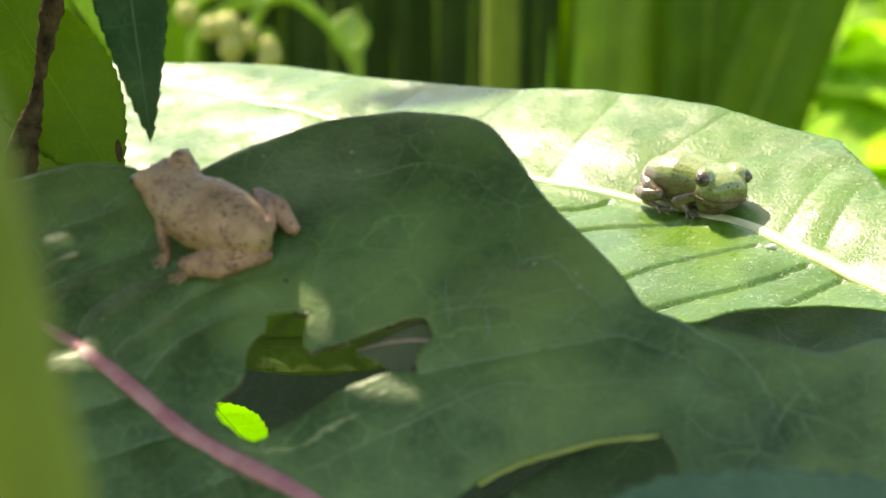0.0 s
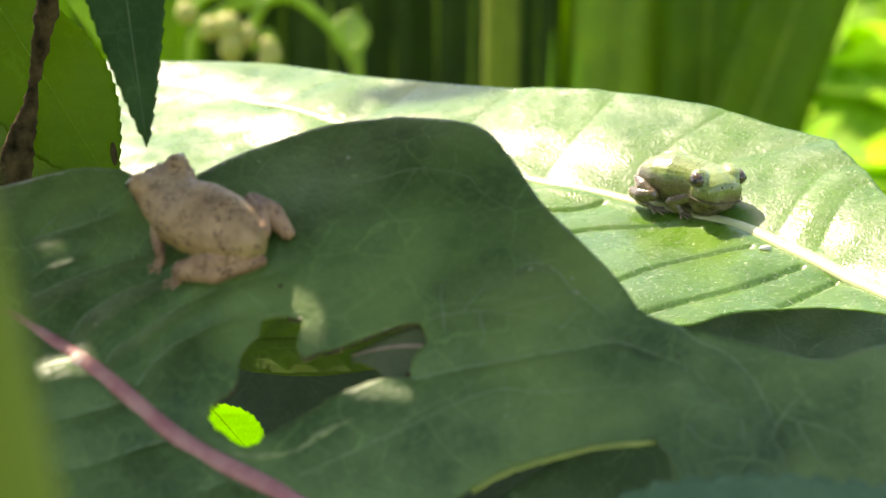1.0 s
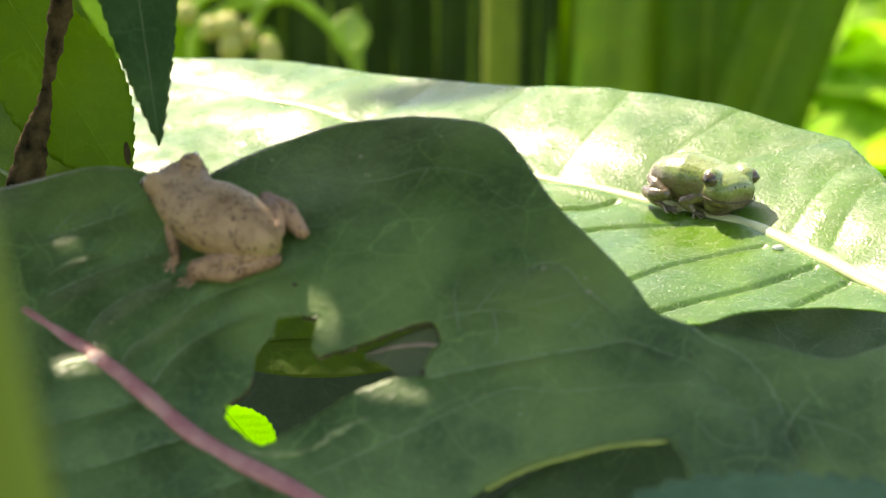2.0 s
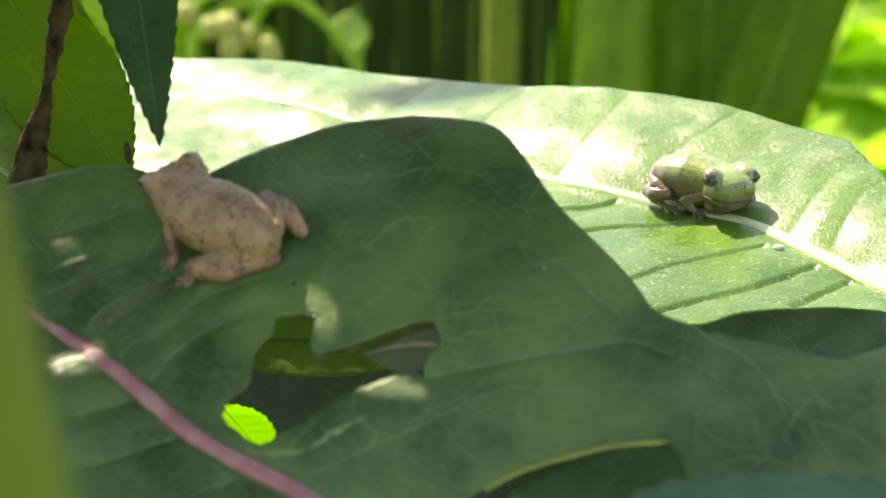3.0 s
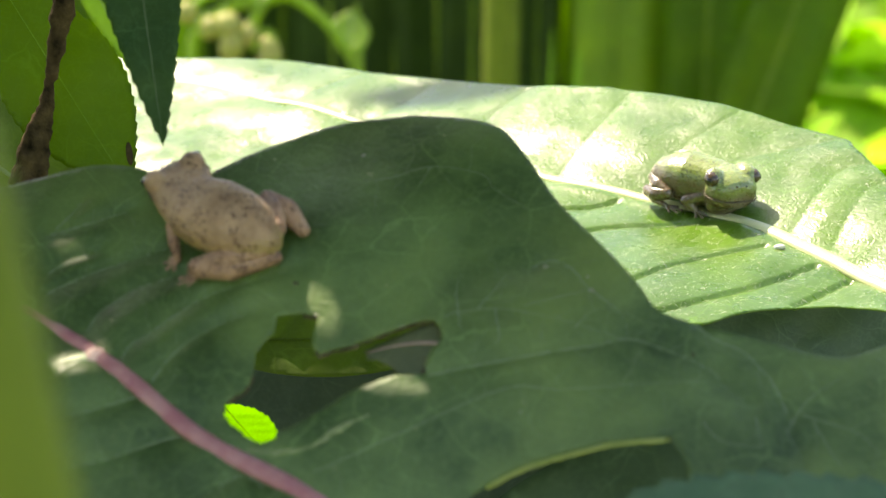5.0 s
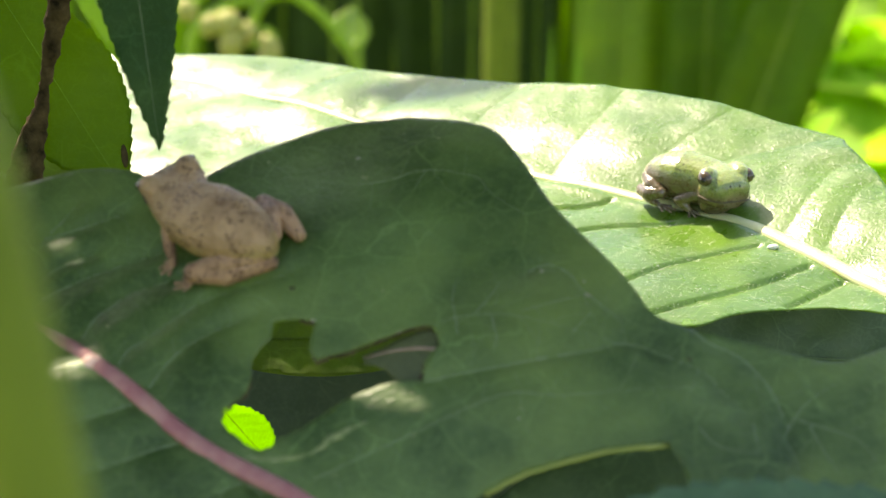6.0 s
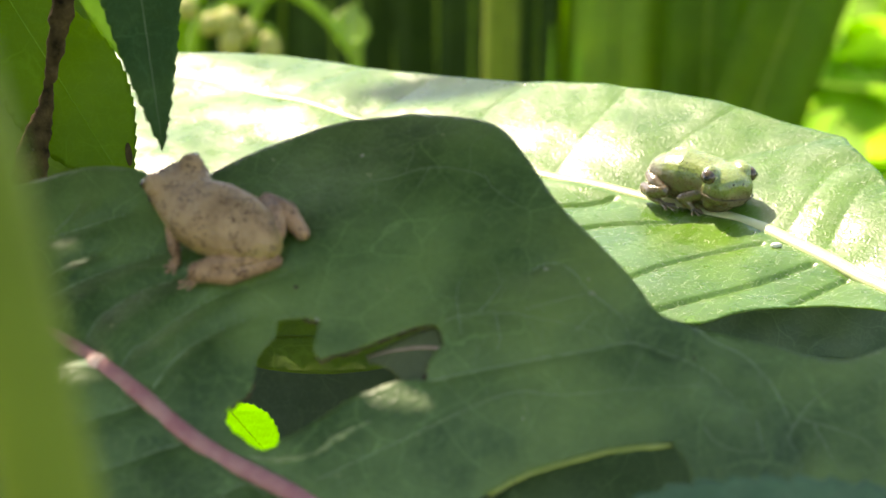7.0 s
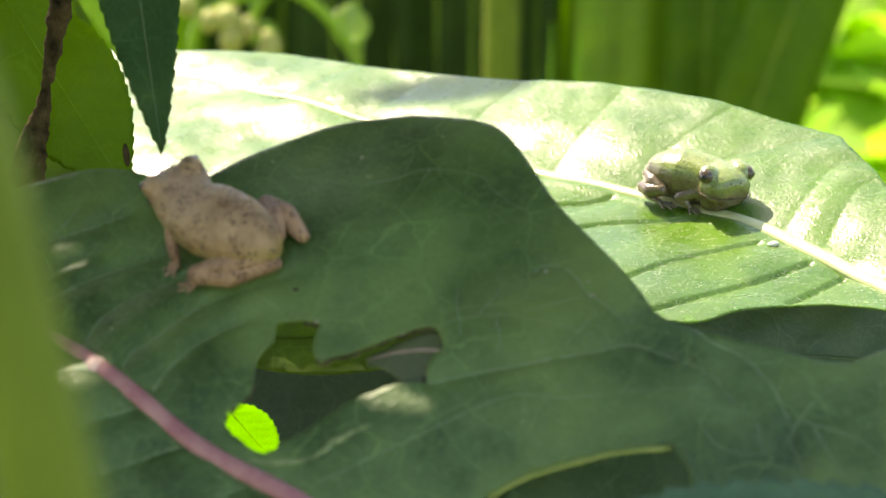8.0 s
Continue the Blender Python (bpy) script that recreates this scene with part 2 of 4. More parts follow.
def tube(name, line, radii, sides=8, squash=1.0):
    """A round strand along a 3D line (metres), with a radius at each point."""
    p = np.asarray(line, float)
    r = np.interp(np.linspace(0, 1, len(p)), np.linspace(0, 1, len(radii)), radii)
    d = np.gradient(p, axis=0)
    d /= np.linalg.norm(d, axis=1)[:, None]
    ref = np.array((0, 0, 1.0)) if abs(d[len(d) // 2][2]) < .9 else np.array((0, 1.0, 0))
    verts, faces = [], []
    for i in range(len(p)):
        s = np.cross(d[i], ref)
        s /= np.linalg.norm(s)
        t = np.cross(s, d[i])
        for k in range(sides):
            a = 2 * math.pi * k / sides
            verts.append(p[i] + r[i] * (math.cos(a) * s + squash * math.sin(a) * t))
    for i in range(len(p) - 1):
        for k in range(sides):
            a, b = i * sides + k, i * sides + (k + 1) % sides
            faces.append((a, b, b + sides, a + sides))
    faces.append(tuple(range(sides))[::-1])
    faces.append(tuple((len(p) - 1) * sides + k for k in range(sides)))
    return mesh_from(name, verts, faces)


def grooved(base, lines, depth, width, arch=0.0):
    """A leaf height with sunken veins and the skin arched up between them."""
    def height(q):
        d = np.full(len(q), 99.0)
        for line in lines:
            d = np.minimum(d, np.abs(side(q, line)))
        return base(q) - depth * np.exp(-(d / width) ** 2) + arch * (1 - np.exp(-(d / 4.0) ** 2))
    return height


def ragged(pts, sub, rough, seed=0.0, closed=True):
    """A torn edge: straight runs between corners, roughened."""
    p = np.array(pts, float)
    ends = np.roll(p, -1, 0) if closed else p[1:]
    q = np.array([a + (b - a) * t for a, b in zip(p, ends) for t in np.arange(sub) / sub])
    return q + rough * np.array([[noise.noise(Vector((x * .8, y * .8, seed + k))) + .6 * noise.noise(Vector((x * 2.6, y * 2.6, seed + k + 5))) for k in (0.0, 9.0)] for x, y in q])


def on_sheet(line, height, lift):
    z = height(line) + lift
    return np.column_stack([line, z]) * MM


def toothed(loop, every, depth):
    """Small saw teeth along a margin."""
    q = np.asarray(loop)
    step = np.linalg.norm(np.diff(np.vstack([q, q[:1]]), axis=0), axis=1)
    s = np.concatenate([[0], np.cumsum(step)[:-1]])
    total = s[-1] + step[-1]
    ss = np.arange(0, total, every / 5)
    x, y = (np.interp(ss, np.append(s, total), np.append(q[:, k], q[0, k])) for k in (0, 1))
    r = np.column_stack([x, y])
    t = np.roll(r, -1, 0) - np.roll(r, 1, 0)
    t /= np.linalg.norm(t, axis=1)[:, None] + 1e-9
    nrm = np.column_stack([t[:, 1], -t[:, 0]])
    saw = (ss / every) % 1.0
    return r + nrm * (saw * depth - depth * .5)[:, None]


def lance(length, width, peak=.45, sub=60):
    """The outline of a lance-shaped leaf along +x, and its midrib."""
    t = np.linspace(0, 1, sub)
    w = width / 2 * np.sin(math.pi * t ** (math.log(.5) / math.log(peak))) ** .85
    up, down = np.column_stack([t * length, w]), np.column_stack([t * length, -w])[::-1][1:-1]
    return np.vstack([down[::-1][::1], up[::-1]]), np.column_stack([t * length, 0 * t])


def simple_leaf(name, m, length, width, material, label, category="leaf", fold=.2, droop=.0012, teeth=None, rib=None, peak=.45, curl=0.0, group="", holes=(), step=2.0, rib_size=1.0, groove=.25):
    """A lance-shaped leaf with folded blade, midrib and side veins."""
    root = thing(name, m, label, category, group)
    loop, mid = lance(length, width, peak)
    loop = loop if teeth is None else toothed(loop, *teeth)
    lines = []
    for k in range(1, 8):
        x = length * (.06 + .11 * k)
        for s in (-1, 1):
            lines.append(spline([(x, 0), (x + width * .16, s * width * .2), (x + width * .36, s * width * .42)], 5))

    def base(q):
        return fold * np.sqrt(q[:, 1] ** 2 + 1) - droop * q[:, 0] ** 2 + curl * np.sin(q[:, 0] * .12) * q[:, 1] * .1
    h = grooved(base, lines + [mid], groove, .8, groove * 1.2)
    part("blade", sheet("blade", loop, holes, h, step, .25), material, root)
    line = mid[:-2:3]
    part("midrib", tube("midrib", on_sheet(line, h, .1), np.array([.9, .5, .15]) * rib_size * width / 45 * MM, 6), rib or VEIN_PALE, root)
    return root


# ---- the shaded leaf in front, with the holes that insects ate ----
NEAR_M = basis((-.0312, .324, .8163), (1, 0, 0), (0, .8171, .5764), (0, -.5764, .8171))
NEAR_RIM = [(-48.9, 12.4), (-32.9, 18.0), (-26.4, 19.1), (-19.2, 17.9), (-12.8, 14.7), (-7.2, 16.7), (1.5, 23.3), (12.7, 28.7), (23.2, 29.4), (28.0, 28.9), (39.3, 25.0), (44.8, 17.5), (49.6, 8.1), (55.9, -1.5), (61.6, -10.0), (64.5, -14.6), (70.0, -16.5), (79.3, -19.4), (87.6, -22.5), (92.8, -22.8), (105.9, -19.8), (104.5, -54.4), (67.8, -57.5)]
NEAR_TEAR = [(67.0, -45.3), (66.9, -43.6), (66.6, -42.3), (66.0, -41.0), (65.3, -39.5), (65.1, -38.3), (60.6, -38.5), (55.7, -38.9), (51.3, -39.7), (47.3, -40.6), (43.8, -41.5), (40.9, -42.7), (36.4, -45.0)]
TEAR_EDGE = ragged(NEAR_TEAR, 3, .12, 3.0, False)
NEAR_OUT = np.vstack([spline(NEAR_RIM, 8), TEAR_EDGE, spline([(34.5, -47.0), (30.9, -56.2), (-7.5, -61.4), (-41.8, -53.9)], 8)])
NEAR_HOLE = [(5.5, -13.7), (7.5, -13.6), (9.4, -13.5), (11.8, -14.0), (11.5, -15.4), (11.4, -16.7), (11.1, -18.0), (11.2, -19.3), (12.2, -20.8), (14.4, -19.9), (17.3, -19.4), (19.4, -18.7),
             (22.1, -17.8), (24.9, -16.7), (27.8, -15.8), (29.9, -15.8), (30.7, -17.1), (31.1, -20.0), (29.8, -21.1), (28.9, -22.6), (28.6, -24.1), (28.2, -25.5), (26.4, -25.4), (24.1, -25.5),
             (22.2, -26.0), (18.4, -27.3), (16.1, -28.6), (14.3, -29.9), (12.4, -31.4), (10.6, -32.7), (8.4, -34.2), (6.9, -34.9), (6.2, -36.4), (4.5, -37.0), (3.1, -36.5), (1.4, -35.1),
             (-.3, -33.6), (-1.5, -31.7), (-1.6, -29.9), (-.4, -28.4), (1.0, -27.5), (1.9, -26.2), (2.3, -23.6), (2.5, -20.3), (3.6, -18.4), (5.0, -16.8), (5.3, -15.2)]
HOLE_EDGE = ragged(NEAR_HOLE, 4, .22)
FLAP = [(19.2, -18.5), (22.1, -17.6), (24.9, -16.5), (27.8, -15.6), (30.1, -15.6), (31.0, -17.1), (31.5, -20.0), (30.1, -21.3), (29.2, -22.8), (28.8, -24.3), (28.2, -25.7), (26.4, -25.4), (24.8, -23.9), (23.1, -21.7), (21.4, -20.5), (19.5, -19.8)]
NEAR_VEINS = [spline(p, 5) for p in ([(-24.4, -15.3), (-22.9, -11.3), (-20.9, -9.1), (-17.6, -6.0), (-12.4, -4.0), (-1.5, -2.1)],
    [(-18.2, -21.4), (-16.8, -18.1), (-14.7, -16.5), (-9.0, -10.8), (-3.0, -7.4), (8.0, -4.5)],
    [(-13.1, -25.6), (-10.8, -21.2), (-8.5, -18.2), (-4.3, -14.9), (2.0, -12.0)],
    [(-14.6, -28.1), (-18.2, -29.8), (-22.3, -31.4), (-29.9, -34.0)], [(-6.9, -34.6), (-11.4, -36.2), (-17.8, -39.1), (-27.0, -42.5)], [(5.1, -44.4), (1.7, -42.2), (-4.0, -46.0)],
    [(-31.8, -7.3), (-26.1, -3.2), (-20.7, -.3), (-13.1, 2.4)], [(-32.3, -3.5), (-29.3, -.3), (-24.3, 2.4)], [(-32.8, 5.0), (-28.2, 7.1), (-22.5, 9.5), (-19.7, 10.6)], [(-32.0, 6.3), (-29.9, 9.6), (-28.3, 12.7)],
    [(45.1, -4.6), (48.3, -3.2), (51.5, -5.3), (53.7, -9.2), (57.0, -12.6), (59.2, -15.3), (59.8, -19.1)],
    [(28.9, -25.6), (32.6, -25.0), (41.1, -23.6), (47.3, -22.1), (54.5, -20.5), (59.8, -19.1), (64.3, -20.5), (69.8, -23.0), (72.7, -25.3), (73.5, -27.2), (77.2, -31.0)])] + [spline(p, 5) for p in (
    [(70.2, -16.4), (73.1, -19.0), (76.6, -20.9), (79.1, -23.7), (81.5, -28.0), (82.8, -32.8), (83.4, -34.5), (82.5, -36.2), (83.9, -39.5), (84.2, -43.9)],
    [(83.4, -34.5), (86.3, -30.6), (91.3, -27.0)], [(85.0, -33.3), (88.9, -34.7), (93.9, -36.4), (96.4, -39.7)], [(86.4, -34.3), (88.5, -39.0), (90.7, -42.8)], [(77.9, -34.1), (78.3, -40.0)],
    [(12.6, -42.6), (26.0, -35.5), (41.0, -29.2), (48.6, -29.6), (61.3, -28.2), (71.5, -27.2)], [(69.8, -35.5), (72.4, -39.2), (78.3, -40.0)], [(43.9, -13.7), (49.2, -11.9), (53.7, -10.2)], [(51.6, -17.8), (54.8, -14.0)],
    [(31.5, -15.4), (34.0, -14.6), (39.3, -14.2), (44.5, -15.1), (59.4, -19.4)], [(34.0, -18.0), (33.3, -10.3), (34.1, -6.4)], [(36.9, -13.8), (39.4, -9.9), (41.1, -6.6)])] + [spline(p, 5) for p in (
    [(39.3, -14.6), (39.9, -19.6), (39.2, -21.3)], [(18.0, 14.0), (22.5, 14.4), (29.0, 16.2), (37.3, 14.1), (39.6, 11.0), (45.4, 6.3)], [(29.0, 16.2), (27.0, 12.0)])]
SIDE_PETIOLE = spline([(-23.0, -21.4), (-27.2, -22.4), (-31.4, -23.7), (-34.7, -25.2), (-38.0, -27.0)], 5)
SUN_FLECKS = ([(18.6, -28.2), (20.1, -27.3), (22.3, -26.6), (24.6, -27.6), (26.9, -29.1), (29.8, -30.9), (28.4, -31.6), (25.1, -31.5), (21.8, -30.4), (19.7, -29.2)],
              [(-31.2, 1.2), (-30.0, 2.1), (-28.5, 2.5), (-26.8, 2.2), (-27.2, 1.2), (-29.2, .8)],
              [(-19.3, -21.8), (-19.2, -24.6), (-20.6, -25.5), (-22.8, -26.0), (-25.4, -26.6), (-26.6, -25.6), (-26.9, -24.0), (-25.2, -23.4), (-23.0, -22.8), (-22.6, -20.8), (-20.8, -20.6)],
              [(10.2, -13.2), (12.8, -12.9), (15.8, -15.2), (16.4, -18.8), (15.2, -20.4), (13.4, -19.6), (12.8, -17.0), (10.8, -14.8)])


BLEMISHES = ((54.5, -10.1, 0.7, SPOT), (53.9, -7.6, 0.3, SPOT), (47.4, -4.9, 0.35, SPOT), (69.5, -21.9, 0.35, SCAR), (8.1, -8, 0.5, SCAR), (25, -16.9, 0.3, SPOT), (17.7, 20.6, 0.45, SPOT), (79.6, -34.8, 0.25, SCAR), (11.6, -13.9, 0.4, SPOT), (43.1, -33.3, 0.25, SPOT))
STREAK = [(2.3, -38.0), (7.0, -38.8), (12.4, -37.8), (15.7, -34.8), (20.3, -32.5)]


def shaded_leaf():
    root = thing("leaf", NEAR_M, "large dull green shaded leaf with insect holes and a pink midrib", "leaf")
    h = grooved(near_height, NEAR_VEINS[:13], .5, .8, .7)
    part("blade", sheet("blade", NEAR_OUT, [HOLE_EDGE], h, .9, .3), NEAR_LEAF, root)
    part("midrib", tube("midrib", on_sheet(NEAR_MID, near_height, .15), [.9 * MM, 1.35 * MM, 1.5 * MM, 1.65 * MM], 12, .6), MIDRIB_PINK, root, "smooth pink midrib")
    for k, line in enumerate(NEAR_VEINS):
        thin = MM if k < 13 else .6 * MM
        part("vein", tube("vein", on_sheet(line, h, .05), [.13 * thin, .10 * thin, .04 * thin], 6), VEIN_PALE, root)
    def scar(loop, radius, material, name, label, wobble):
        z = near_height(loop) - .1
        line = np.column_stack([loop, z]) * MM
        me = tube(name, line, [radius * MM] * 2, 7)
        for v in me.vertices:
            v.co += v.normal * MM * wobble * (noise.noise(v.co * 700) + .6 * noise.noise(v.co * 2100))
        part(name, me, material, root, label)
    for first, last, radius in ((30, 62, .22), (8, 14, .3), (140, 146, .3), (150, 168, .2), (64, 84, .12), (120, 138, .14)):
        scar(HOLE_EDGE[first:last], radius, SCAR, "torn_edge", "dark scarred edge of the hole", .35)

    def drooped(q):
        return near_height(q) - .45 - .16 * np.clip(31 - q[:, 0], 0, 20) - .02 * np.clip(-18 - q[:, 1], 0, 9) ** 2
    flap = part("torn_flap", sheet("torn_flap", ragged(FLAP, 3, .1, 7.0), [], drooped, .6, .25), SCRAP, root, "torn grey-green flap hanging in the hole")
    fold = spline([(19.6, -18.9), (24.0, -18.6), (28.0, -19.0), (31.2, -19.9)], 5)
    part("crease", tube("crease", on_sheet(fold, drooped, .1), [.1 * MM, .3 * MM, .35 * MM], 6, .6), DRY, flap, "dry pinkish crease")
    # swelling and side vein carry the fleck's brightness in their pale colour
    bm = bmesh.new()
    ball(bm, (-22.2, -21.0, float(near_height(np.array([[-22.2, -21.0]]))[0]) + .3), (1.7, 1.6, .8), 14)
    part("node", bm, NODE, root, "pink swelling where side veins meet, coloured pale for the sun fleck")
    part("side_petiole", tube("side_petiole", on_sheet(SIDE_PETIOLE, near_height, .2), [1.0 * MM, .8 * MM, .8 * MM, 1.0 * MM], 8, .6), PETIOLE, root, "green side vein at the node, coloured pale for the sun fleck")
    scar(TEAR_EDGE[15:], .42, RIM, "curled_margin", "pale yellow-green curled margin", .15)
    edge = spline(NEAR_RIM[5:9], 6)
    scar(edge, .6, PURPLE, "purple_margin", "dull purple leaf margin", .1)
    rng = np.random.default_rng(12)
    verts, faces = [], []
    for line in NEAR_VEINS + [NEAR_MID]:
        run = np.concatenate([[0], np.cumsum(np.linalg.norm(np.diff(line, axis=0), axis=1))])
        for k, d in enumerate(np.arange(2.0, run[-1], 5.2)):
            a = np.array([np.interp(d, run, line[:, i]) for i in (0, 1)])
            b = np.array([np.interp(d + .6, run, line[:, i]) for i in (0, 1)])
            turn = math.atan2(*(b - a)[::-1]) + (1 if k % 2 else -1) * rng.uniform(.7, 1.3)
            pts = [a]
            for _ in range(rng.integers(5, 12)):
                turn += rng.normal(0, .22)
                pts.append(pts[-1] + 1.1 * np.array([math.cos(turn), math.sin(turn)]))
            pts = np.array(pts)
            if not inside(pts, NEAR_OUT).all() or inside(pts, HOLE_EDGE).any():
                continue
            me = tube("veinlet", on_sheet(pts, h, .0), [.05 * MM, .035 * MM, .015 * MM], 4)
            k0 = len(verts)
            verts += [tuple(x.co) for x in me.vertices]
            faces += [tuple(i + k0 for i in f.vertices) for f in me.polygons]
            bpy.data.meshes.remove(me)
    tagged(part("fine_veining", mesh_from("fine_veining", verts, faces), FINE_VEIN, root, "net of fine pale veinlets"), kind="stuff")
    for x, y, r, material in BLEMISHES:
        bm = bmesh.new()
        lift = float(h(np.array([[x, y]]))[0])
        ball(bm, (x, y, lift), (r * .95, r * .6, .15), 10)
        for w in bm.verts:
            w.co += Vector((noise.noise(w.co * 2500), noise.noise(w.co * 2500 + Vector((7, 0, 0))), 0)) * r * .0005
        part("blemish", bm, material, root)
    streak = spline(STREAK, 5)
    me = tube("pale_streak", on_sheet(streak, h, .0), [.1 * MM, .6 * MM, .25 * MM, .7 * MM, .1 * MM], 8, .25)
    for w in me.vertices:
        w.co += w.normal * .0004 * noise.noise(w.co * 900)
    part("pale_streak", me, STREAKED, root, "yellowed chewed streak")
    return root


# ---- the sunlit leaf behind it ----
FAR_M = basis((0.055, 0.4383, 0.7978), (0.9927, -0.0325, 0.1159), (-0.0, 0.9628, 0.2701), (-0.1204, -0.2682, 0.9558))
FAR_OUT = spline([(-145.0, 118.4), (-128.8, 113.4), (-108.5, 108.2), (-91.6, 102.6), (-76.2, 91.5), (-55.8, 80.2), (-38.9, 70.0), (-25.2, 63.1), (-11.9, 57.1), (0.8, 48.4), (12.9, 38.9), (23.2, 29.5), (34.3, 19.5), (35.9, 13.8), (40.4, -0.6), (46.7, -34.5), (49.0, -54.0), (40.9, -51.7), (31.6, -48.0), (24.6, -45.3), (18.1, -44.8), (11.3, -46.0), (2.2, -49.6), (-6.9, -53.0), (-25.1, -45.8), (-53.6, -23.2), (-92.2, 9.9), (-116.2, 27.6), (-131.4, 46.7), (-137.7, 87.9)], 8, True)
FAR_VEINS = [spline(p, 5) for p in ([(-17.0, 9.5), (-23.3, 7.3), (-35.8, 6.4), (-47.1, -2.2)],
    [(0.2, -3.7), (-10.6, -3.7), (-25.2, -5.3), (-41.2, -14.5)],
    [(11.7, -17.3), (-6.5, -25.5), (-17.4, -33.4), (-30.3, -37.1)],
    [(20.8, -26.6), (1.0, -40.1), (-12.3, -47.1), (-19.7, -48.4)],
    [(26.6, -33.0), (13.9, -43.7)],
    [(-11.8, 12.2), (-1.6, 25.6), (14.1, 38.1)],
    [(-1.2, 6.1), (8.9, 17.2), (20.5, 19.0), (33.1, 19.4)],
    [(18.4, -11.8), (30.8, 6.0), (38.8, 6.3)])] + [spline(p, 5) for p in ([(25.4, -20.0), (35.4, -2.5), (41.3, -3.1)],
    [(-50.6, 41.9), (-44.8, 53.9), (-34.8, 66.1)],
    [(-30.1, 23.5), (-24.3, 33.1), (-10.7, 54.6)],
    [(-75.5, 65.1), (-67.1, 69.5), (-58.7, 79.0)],
    [(-36.6, 20.6), (-53.4, 20.8), (-79.1, 12.1)],
    [(-96.0, 77.8), (-87.6, 84.4), (-76.2, 90.8)],
    [(-55.9, 41.8), (-80.5, 46.2), (-107.0, 34.2)])]


def sunlit_leaf():
    root = thing("leaf", FAR_M, "broad glossy sunlit leaf with a pale sunken midrib", "leaf")
    shallow = grooved(far_height, FAR_VEINS, .16, .6, .3)
    front = [FAR_VEINS[k] for k in (0, 1, 2, 3, 4, 12, 14)]

    def h(q):
        d = np.full(len(q), 99.0)
        for line in front:
            d = np.minimum(d, np.abs(side(q, line)))
        return shallow(q) - .85 * np.exp(-(d / .6) ** 2)
    part("blade", sheet("blade", FAR_OUT, [], h, .8, .3), FAR_LEAF, root)
    part("midrib", tube("midrib", on_sheet(FAR_MID, far_height, .05), [.4 * MM, .8 * MM, 1.2 * MM, 1.7 * MM, 2.2 * MM], 10, .6), MIDRIB_PALE, root, "pale yellow midrib")
    rng = np.random.default_rng(8)
    verts, faces = [], []
    spots = np.column_stack([rng.uniform(-60, 50, 11000), rng.uniform(-50, 58, 11000)])
    spots = spots[inside(spots, FAR_OUT * .985)]
    turn = rng.normal(-.45, .55, len(spots))
    size = rng.uniform(.3, 1.2, len(spots))
    ends = spots + np.column_stack([np.cos(turn), np.sin(turn)]) * size[:, None]
    z0, z1 = h(spots), h(ends)
    for a, b, za, zb, t in zip(spots, ends, z0, z1, turn):
        sx, sy, k = -math.sin(t) * .02, math.cos(t) * .02, len(verts)
        m = (a + b) / 2
        verts += [(a[0] - sx, a[1] - sy, za), (a[0] + sx, a[1] + sy, za), (m[0] + sx, m[1] + sy, (za + zb) / 2 + .28), (m[0] - sx, m[1] - sy, (za + zb) / 2 + .28), (b[0], b[1], zb + .12)]
        faces += [(k, k + 1, k + 2, k + 3), (k + 3, k + 2, k + 4)]
    tagged(part("hairs", mesh_from("hairs", np.array(verts) * MM, faces), HAIR, root, "fine white hairs"), kind="stuff")
    bm = bmesh.new()
    ball(bm, (14.5, -19.0, float(h(np.array([[14.5, -19.0]]))[0]) + .3), (1.25, .7, .6), 14)
    part("egg", bm, EGG, root, "tiny pale insect egg stuck to the blade")
    return root


# ---- frogs ----
def ball(bm, centre, radii, seg=16):
    m = Matrix.Translation(Vector(centre) * MM) @ Matrix.Diagonal((*(Vector(radii) * MM), 1))
    bmesh.ops.create_uvsphere(bm, u_segments=seg, v_segments=seg // 2, radius=1, matrix=m)


def limb(bm, points, radii):
    """A fleshy limb: overlapping balls along a bent line, melted together later."""
    p, r = np.array(points, float), np.array(radii, float)
    for i in range(len(p) - 1):
        count = max(2, int(np.linalg.norm(p[i + 1] - p[i]) / (.35 * min(r[i], r[i + 1]))))
        for t in np.linspace(0, 1, count):
            rad = r[i] * (1 - t) + r[i + 1] * t
            ball(bm, p[i] * (1 - t) + p[i + 1] * t, (rad,) * 3, 10)


def torso(bm, stations, sides=24):
    rings = []
    for x, w, top, low in stations:
        ring = []
        for k in range(sides):
            a = 2 * math.pi * k / sides
            c, s = math.cos(a), math.sin(a)
            y = w * math.copysign(abs(c) ** .85, c)
            z = (top + low) / 2 + (top - low) / 2 * math.copysign(abs(s) ** .9, s)
            ring.append(bm.verts.new((x * MM, y * MM, z * MM)))
        rings.append(ring)
    for a, b in zip(rings[:-1], rings[1:]):
        for k in range(sides):
            bm.faces.new((a[k], b[k], b[(k + 1) % sides], a[(k + 1) % sides]))
    bm.faces.new(rings[0])
    bm.faces.new(rings[-1][::-1])


def melt(ob, voxel, rounds):
    m = ob.modifiers.new("melt", "REMESH")
    m.mode, m.voxel_size, m.use_smooth_shade = "VOXEL", voxel * MM, True
    s = ob.modifiers.new("soften", "SMOOTH")
    s.factor, s.iterations = .5, rounds
    return ob


